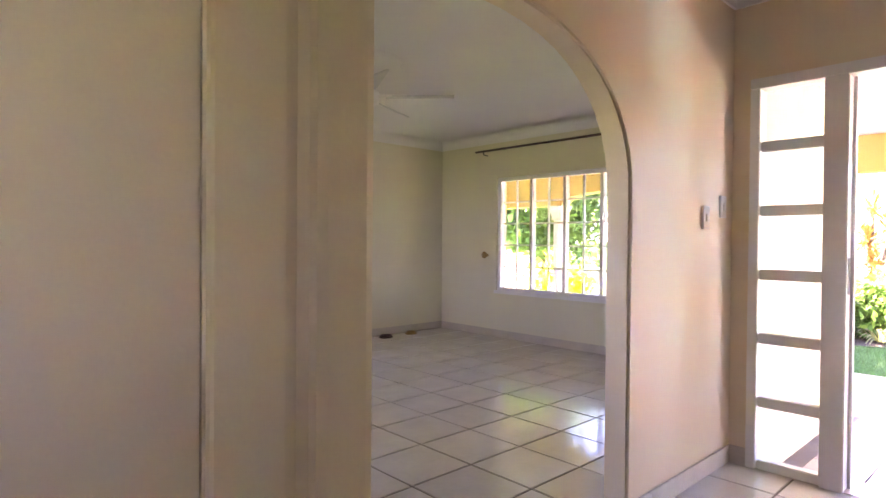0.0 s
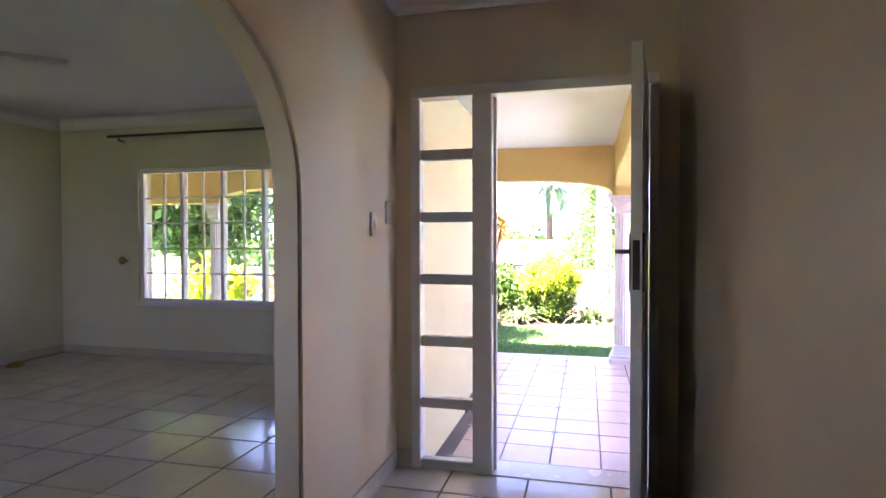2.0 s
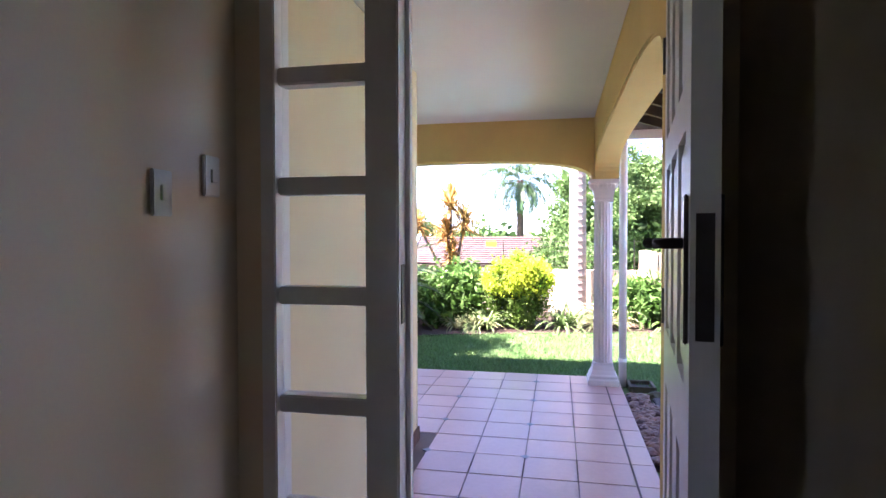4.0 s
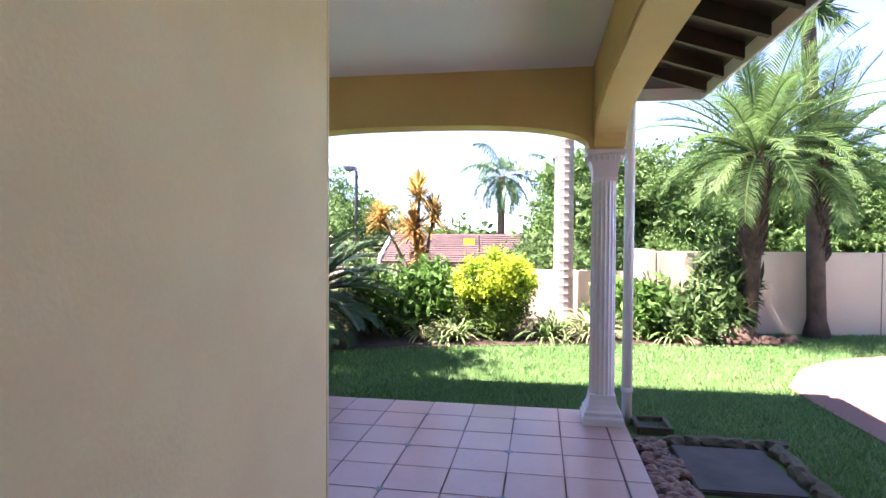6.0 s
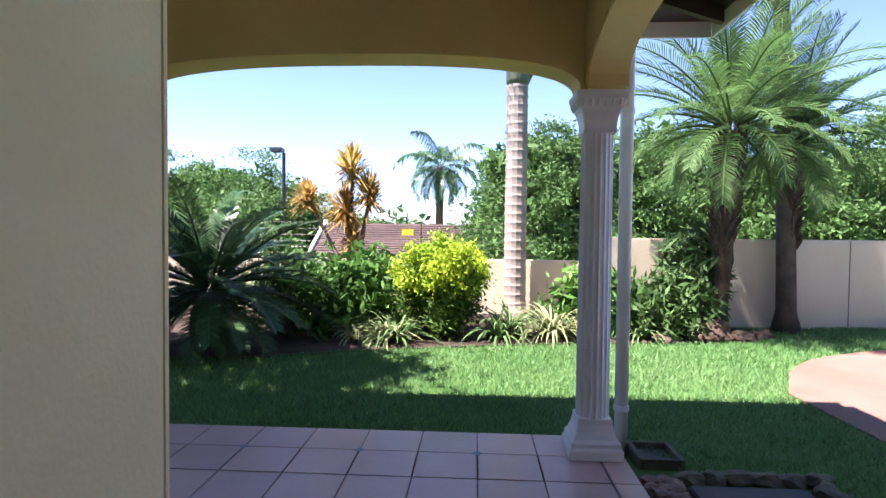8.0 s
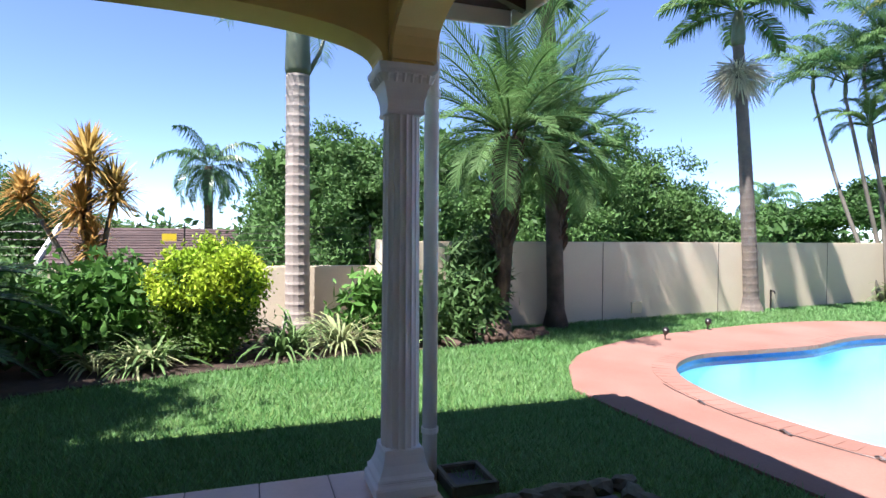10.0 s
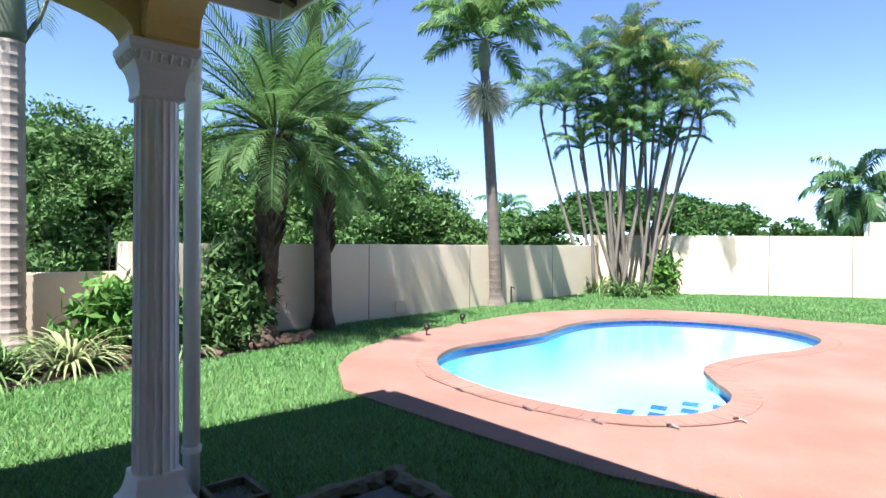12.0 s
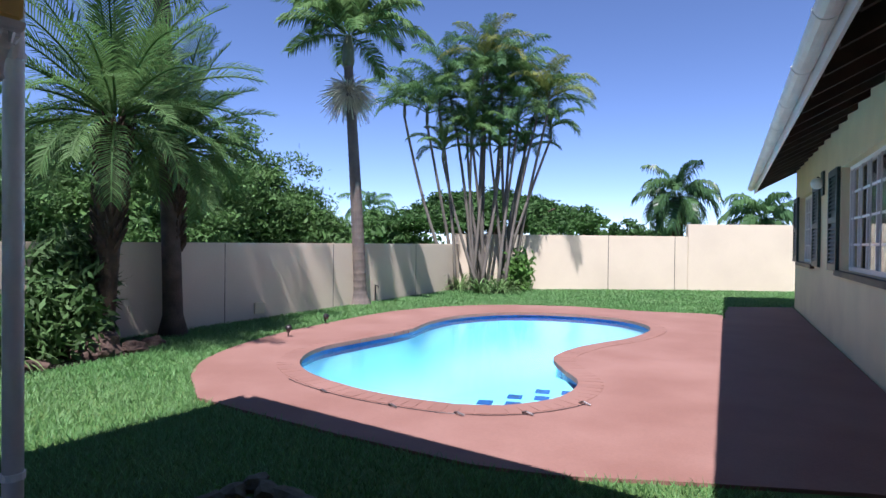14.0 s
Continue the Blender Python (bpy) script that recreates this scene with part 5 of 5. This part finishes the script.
for k in range(6):
    piece("edging_stone", edge[k % 4], edging, (0.42 + float(rng.uniform(-0.02, 0.02)), 0.26 - 0.135 * k, 0.025), 1.57 + float(rng.uniform(-0.4, 0.4)))
for k in range(8):
    piece("edging_stone", edge[(k + 1) % 4], edging, (0.30 - 0.15 * k, -0.40 + float(rng.uniform(-0.02, 0.02)), 0.025), float(rng.uniform(-0.4, 0.4)))
dbox = empty("drain_box", (9.33, -0.14, LAWN_Z), "grey-green concrete drain gully below the downpipe", "drain")
part("rim", Mesh().box(-0.15, 0.15, -0.14, -0.11, -0.02, 0.06).box(-0.15, 0.15, 0.09, 0.12, -0.02, 0.06).box(-0.15, -0.12, -0.11, 0.09, -0.02, 0.06).box(0.12, 0.15, -0.11, 0.09, -0.02, 0.06), EDGING, dbox, bevel=0.006)
part("grate", Mesh().box(-0.12, 0.12, -0.11, 0.09, -0.01, 0.02), SLATE, dbox)

# ---- distance ----
for args in (((24.6, -1.3, -2.2), 4.3, (2.5, 2.2, 2.6), "dense green mango tree beyond the garden wall"), ((23.0, -4.6, -2.2), 4.1, (2.4, 2.3, 2.8), "dense green tree beyond the garden wall"), ((22.4, -10.4, -2.2), 4.0, (2.2, 2.4, 2.6), "rounded green mango tree beyond the garden wall"), ((20.8, -12.2, -2.2), 2.1, (1.3, 1.3, 1.8), "green tree beyond the garden wall"), ((21.5, -7.3, -2.2), 3.2, (1.8, 2.2, 2.4), "green tree beyond the garden wall")):
    broad_tree(args[0], args[1], args[2], MANGO, args[3], 300, 150, 0.08, clump=0.23)
for place, top, radii, lab in (((31, 10.5, -2.2), 3.9, (2.2, 2.6, 2.2), "leafy tree behind the neighbouring house"), ((25, 11.0, -2.2), 3.2, (2.0, 2.6, 2.0), "leafy tree beyond the low wall"), ((33, 8.5, -2.2), 2.2, (2, 3, 1.8), "leafy tree behind the neighbouring roof"), ((20.5, 7.8, -2.2), 2.0, (1.5, 1.6, 1.8), "leafy shrub tree beyond the low wall"), ((19.5, 0.6, -2.2), 1.0, (1.0, 1.3, 1.4), "leafy shrub beyond the low wall"), ((13.5, 9.6, LAWN_Z), 3.6, (1.5, 1.5, 1.3), "leafy tree near the lounge window")):
    broad_tree(place, top, radii, MANGO, lab, 170, 140, 0.08)
shade = broad_tree((10.2, 5.2, LAWN_Z), 5.2, (1.3, 1.5, 0.9), MANGO, "leafy tree that shades the lawn by the patio", 70, 45, 0.14, 0.12)
bush("orange_shrub", (11.3, 5.6, LAWN_Z), (0.5, 0.6, 0.55), ORANGE, "orange and yellow leafy shrub outside the lounge window", 60, 30, 0.09, 0.1)
bush("yellow_shrub", (11.0, 7.2, LAWN_Z), (0.5, 0.6, 0.6), LIME, "yellow-green shrub outside the lounge window", 60, 30, 0.08, 0.1)
# flat-topped tree far off
aca = empty("flat_topped_tree", (26.5, -33.2, -2.4), "wide flat-topped dark green tree far beyond the wall", "tree", "background trees")
m = Mesh()
m.tube([(0, 0, 0), (0.1, 0, 2.6), (0.3, 0.1, 4.0)], [0.5, 0.4, 0.3], 10)
for k in range(9):
    a = k * 0.7
    m.tube([(0.1, 0, 2.6), (3 * math.cos(a), 2.5 * math.sin(a), 4.6), (6 * math.cos(a), 5 * math.sin(a), 5.5)], [0.25, 0.16, 0.05], 6)
part("trunk", m, DARKBARK, aca, smooth=True)
cl = []
for k in range(46):
    a, r = k * 2.399, 7.6 * math.sqrt((k + 0.5) / 46)
    cl += clumps((r * math.cos(a), r * 0.9 * math.sin(a), 6.3 - 0.035 * r * r + float(rng.uniform(-0.25, 0.25))), (1.3, 1.3, 0.5), 18, 0.3).tolist()
part("crown", leaves(Mesh(), cl, (0.3, 0.3, 0.12), 45, 0.16, 0.4), ACACIA, aca, fix=False)
broad_tree((19.8, -41.5, -2.4), 2.2, (4.2, 3.0, 1.6), ACACIA, "dark green tree far beyond the wall", 120, 50, 0.22)
broad_tree((31.5, -27.0, -2.4), 2.4, (3.0, 3.0, 1.8), MANGO, "green tree far beyond the wall", 90, 50, 0.2)
for place, h, n, lg, mt, lab in (((42.3, 3.2, -2.4), 7.4, 22, 3.0, CYCAD, "tall feathery palm behind the neighbouring roof"), ((13.0, -28.3, -2.4), 5.7, 26, 2.2, CYCAD, "dark green palm beyond the garden wall"), ((9.4, -29.2, -2.4), 4.6, 26, 1.9, FROND2, "pale green palm beyond the garden wall"), ((36.6, -32.6, -2.4), 5.8, 22, 2.6, FROND2, "distant palm beyond the garden wall")):
    p, top = palm("distant_palm", place, (0.1, 0.0), h, 0.28, 0.22, DARKBARK, lab, group="distant palms")
    m = Mesh()
    crown(m, top, n, lg, 0.7, low=-0.9, high=1.3, droop=1.8, count=34, width=0.08, hang=0.85)
    part("crown", m, mt, p, fix=False)
# wooded skyline far beyond the walls
woods = []
for k in range(260):
    a = radians(-112 + 150 * k / 260)
    r = 70 + 18 * math.sin(k * 1.7)
    woods += clumps((6 + r * math.cos(a), 1 + r * math.sin(a), -0.7 + 0.9 * math.sin(k * 0.37)), (2.4, 2.4, 2.2), 10, 0.4).tolist()
thing("far_woods", leaves(Mesh(), woods, (0.7, 0.7, 0.5), 16, 0.5), ACACIA, "low wooded skyline beyond the garden walls", "woods", kind="stuff", fix=False)
# neighbouring house
nb = empty("neighbour_house", (25.5, 3.6, -2.2), "low neighbouring house with a brown tiled roof", "house")
part("wall", Mesh().box(-0.6, 3.0, -2.2, 2.5, 0, 2.42), OUTER, nb, "pinkish plastered wall")
EZ, RZ, EX, RX = 2.42, 3.40, -1.1, 0.9
slope = math.atan2(RZ - EZ, RX - EX)
part("roof", Mesh().add([(EX, -2.3, EZ - 0.04), (EX, 2.7, EZ - 0.04), (RX, 2.7, RZ - 0.04), (RX, -2.3, RZ - 0.04), (RX + 2, 2.7, EZ - 0.04), (RX + 2, -2.3, EZ - 0.04)], [(0, 1, 2, 3), (3, 2, 4, 5)]), ROOFTILE, nb, fix=False)
course = data("roof_tile_course", Mesh().add([(dx, y, dz) for y in (-2.32, 2.62) for dx, dz in ((0, 0.0), (0, 0.045), (0.20, 0.02), (0.20, 0.0))], [(0, 1, 5, 4), (1, 2, 6, 5), (2, 3, 7, 6), (3, 0, 4, 7), (3, 2, 1, 0), (4, 5, 6, 7)]), ROOFTILE)
for k in range(13):
    t = k / 13
    o = piece("tile_course", course, nb, (EX + (RX - EX) * t, 0, EZ + (RZ - EZ) * t - 0.01))
    o.rotation_euler = (0, -slope, 0)
part("barge_board", Mesh().add([(EX - 0.05 + a * (RX - EX + 0.05), y, EZ + a * (RZ - EZ) + dz) for y in (2.66, 2.76) for a, dz in ((0, -0.1), (0, 0.12), (1, 0.14), (1, -0.08))], [(0, 1, 2, 3), (7, 6, 5, 4), (0, 4, 5, 1), (1, 5, 6, 2), (2, 6, 7, 3), (3, 7, 4, 0)]), WHITE, nb, "white barge board")
part("sign", Mesh().box(EX + 1.2, EX + 1.22, -0.55, -0.15, EZ + 0.60, EZ + 0.83), SIGNYELLOW, nb, "small yellow sign on the roof")
part("fascia", Mesh().box(EX - 0.03, EX, -2.3, 2.66, EZ - 0.14, EZ - 0.02), TIMBER, nb, "dark fascia board")
post = empty("lamp_post", (21.5, 6.2, -2.2), "dark street lamp post with a flat floodlight head", "lamp post")
part("pole", Mesh().tube([(0, 0, 0), (0, 0, 5.3)], [0.07, 0.05], 8), STEEL, post)
part("head", Mesh().box(-0.25, 0.05, -0.02, 0.32, 5.3, 5.42), STEEL, post, "flat lamp head", bevel=0.02)

# ---- small garden things ----
for x, y in ((12.6, -4.15), (13.1, -5.3)):
    sp = empty("garden_spotlight", (x, y, LAWN_Z), "small dark spike spotlight in the lawn", "garden light", "garden spotlights")
    part("spike", Mesh().tube([(0, 0, -0.05), (0, 0, 0.09)], 0.008, 6), STEEL, sp)
    part("head", Mesh().tube([(0.0, 0.0, 0.08), (-0.03, 0.02, 0.12), (-0.07, 0.05, 0.15)], [0.02, 0.035, 0.045], 10), STEEL, sp, smooth=True)
boxw = thing("wall_box", Mesh().box(14.36, 14.47, -5.15, -4.95, -0.22, -0.04), OUTER, "small tan service box on the garden wall", "box", bevel=0.006)
tap = empty("garden_tap", (14.72, -8.3, LAWN_Z), "thin dark standpipe tap by the garden wall", "tap")
part("pipe", Mesh().tube([(0, 0, -0.03), (0, 0, 0.38)], 0.016, 8), STEEL, tap)
part("spout", Mesh().tube([(0, 0, 0.36), (-0.07, 0, 0.36), (-0.09, 0, 0.31)], 0.013, 8), STEEL, tap)
seq = offset_loop(POOL, 0.24)
i0 = min(range(len(seq)), key=lambda i: (seq[i][0] - 10.7) ** 2 + (seq[i][1] + 2.5) ** 2)
i1 = min(range(len(seq)), key=lambda i: (seq[i][0] - 8.1) ** 2 + (seq[i][1] + 3.4) ** 2)
lo, hi = min(i0, i1), max(i0, i1)
run = seq[lo:hi + 1] if hi - lo < len(seq) / 2 else seq[hi:] + seq[:lo + 1]
cord_ob = empty("pool_cord", (0, 0, 0), "thin dark cord with small hooks lying on the pool paving", "cord")
part("cord", Mesh().tube([(x, y, LAWN_Z + 0.027) for x, y in run], 0.003, 5), STEEL, cord_ob)
for k in range(0, len(run), 6):
    x, y = run[k]
    part("hook", Mesh().tube([(x - 0.05, y + 0.02, LAWN_Z + 0.03), (x, y + 0.03, LAWN_Z + 0.05), (x + 0.05, y, LAWN_Z + 0.03)], 0.008, 5), STEEL, cord_ob)

# ---- lawn grass ----
pool_poly = offset_loop(POOL, 0.3)
LAWN_POLY = [(9.56, 9.0), (9.56, -0.02), (9.1, -0.3), (9.12, -1.0), (7.5, -1.0), (6.0, -0.4), (5.6, -2.75)] + [(7.16, -2.31), (7.75, -1.98), (8.26, -1.82), (9.23, -1.74), (10.28, -1.70), (10.8, -1.70)] + curve[::-1] + [(8.45, -12.2), (7.4, -13.1), (7.4, -18.0), (10.2, -16.3), (15.2, -12.35), (13.98, -1.2), (13.35, -2.8), (13.05, -2.3), (12.9, -1.6), (12.82, -0.5), (12.55, 0.7), (12.35, 1.4), (12.05, 2.4), (11.55, 3.4), (11.5, 4.6), (11.6, 9.0)]


def inside_many(x, y, loop):
    hit = np.zeros(len(x), bool)
    for i in range(len(loop)):
        (x0, y0), (x1, y1) = loop[i], loop[i - 1]
        if y0 != y1:
            hit ^= ((y0 > y) != (y1 > y)) & (x < (x1 - x0) * (y - y0) / (y1 - y0) + x0)
    return hit


gx, gy = rng.uniform(5.5, 15.3, 900000), rng.uniform(-18, 9, 900000)
dist = np.hypot(gx - 6.5, gy - 1.0)
keep = inside_many(gx, gy, LAWN_POLY) & (rng.uniform(0, 1, len(gx)) < np.clip(5.5 / np.maximum(dist, 1), 0.22, 1))
gx, gy, dist = gx[keep], gy[keep], dist[keep]
n = len(gx)
wide = 0.0045 * np.clip(dist / 5, 1, 3)
hgt = rng.uniform(0.025, 0.06, n)
az = rng.uniform(0, 2 * np.pi, n)
lean = rng.uniform(0.2, 1.1, n) * hgt
laz = rng.uniform(0, 2 * np.pi, n)
gv = np.zeros((n, 3, 3))
gv[:, 0] = np.stack([gx - wide * np.cos(az), gy - wide * np.sin(az), np.full(n, LAWN_Z)], 1)
gv[:, 1] = np.stack([gx + wide * np.cos(az), gy + wide * np.sin(az), np.full(n, LAWN_Z)], 1)
gv[:, 2] = np.stack([gx + lean * np.cos(laz), gy + lean * np.sin(laz), LAWN_Z + hgt], 1)
gm = bpy.data.meshes.new("grass")
gm.vertices.add(3 * n)
gm.vertices.foreach_set("co", gv.ravel())
gm.loops.add(3 * n)
gm.loops.foreach_set("vertex_index", np.arange(3 * n, dtype=np.int32))
gm.polygons.add(n)
gm.polygons.foreach_set("loop_start", np.arange(0, 3 * n, 3, dtype=np.int32))
gm.update(calc_edges=True)
gm.materials.append(BLADE)
tagged(new("grass", gm), "short green lawn grass", "grass", kind="stuff")

# ---- floor tiles, last ----
tile_me = data("floor_tile", Mesh().box(-0.2045, 0.2045, -0.2045, 0.2045, -0.006, 0), TILE, bevel=0.002)
for i in range(-6, 7):
    for j in range(-2, 14):
        x, y = 4.20 + 0.42 * (i + 0.5), 0.95 + 0.42 * (j + 0.5)
        if x > 7.3 or y > 6.5 or y < 0.1:
            continue
        if y < 1.7 and x > 4.95:
            continue
        piece("floor_tile", tile_me, floor, (x, y, 0.0005 * ((i * 7 + j * 3) % 3)))
pt_me = data("patio_tile", Mesh().box(-0.168, 0.168, -0.168, 0.168, -0.006, 0), PTILE, bevel=0.003)
strip = data("patio_edge_tile", Mesh().box(-0.168, 0.168, -0.07, 0.07, -0.006, 0), PTILE, bevel=0.003)
for i in range(13):
    x = 9.505 - 0.3415 * (i + 0.5)
    for j in range(19):
        y = 0.215 + 0.3415 * (j + 0.5)
        if (x < 7.3 and y > 1.75) or x < 5.15:
            continue
        piece("patio_tile", pt_me, patio, (x, y, PATIO_Z + 0.0005 * ((i * 5 + j * 3) % 3)))
    if x > 5.15:
        piece("patio_edge_tile", strip, patio, (x, 0.135, PATIO_Z))
dia = data("inset_tile", Mesh().box(-0.024, 0.024, -0.024, 0.024, -0.005, 0.0018), INSET)
for i in range(0, 13, 2):
    for j in range(0, 19, 2):
        x, y = 9.505 - 0.3415 * (i + 1), 0.215 + 0.3415 * (j + 2)
        if (x < 7.4 and y > 1.65) or x < 5.2:
            continue
        piece("inset_tile", dia, patio, (x, y, PATIO_Z), math.pi / 4)
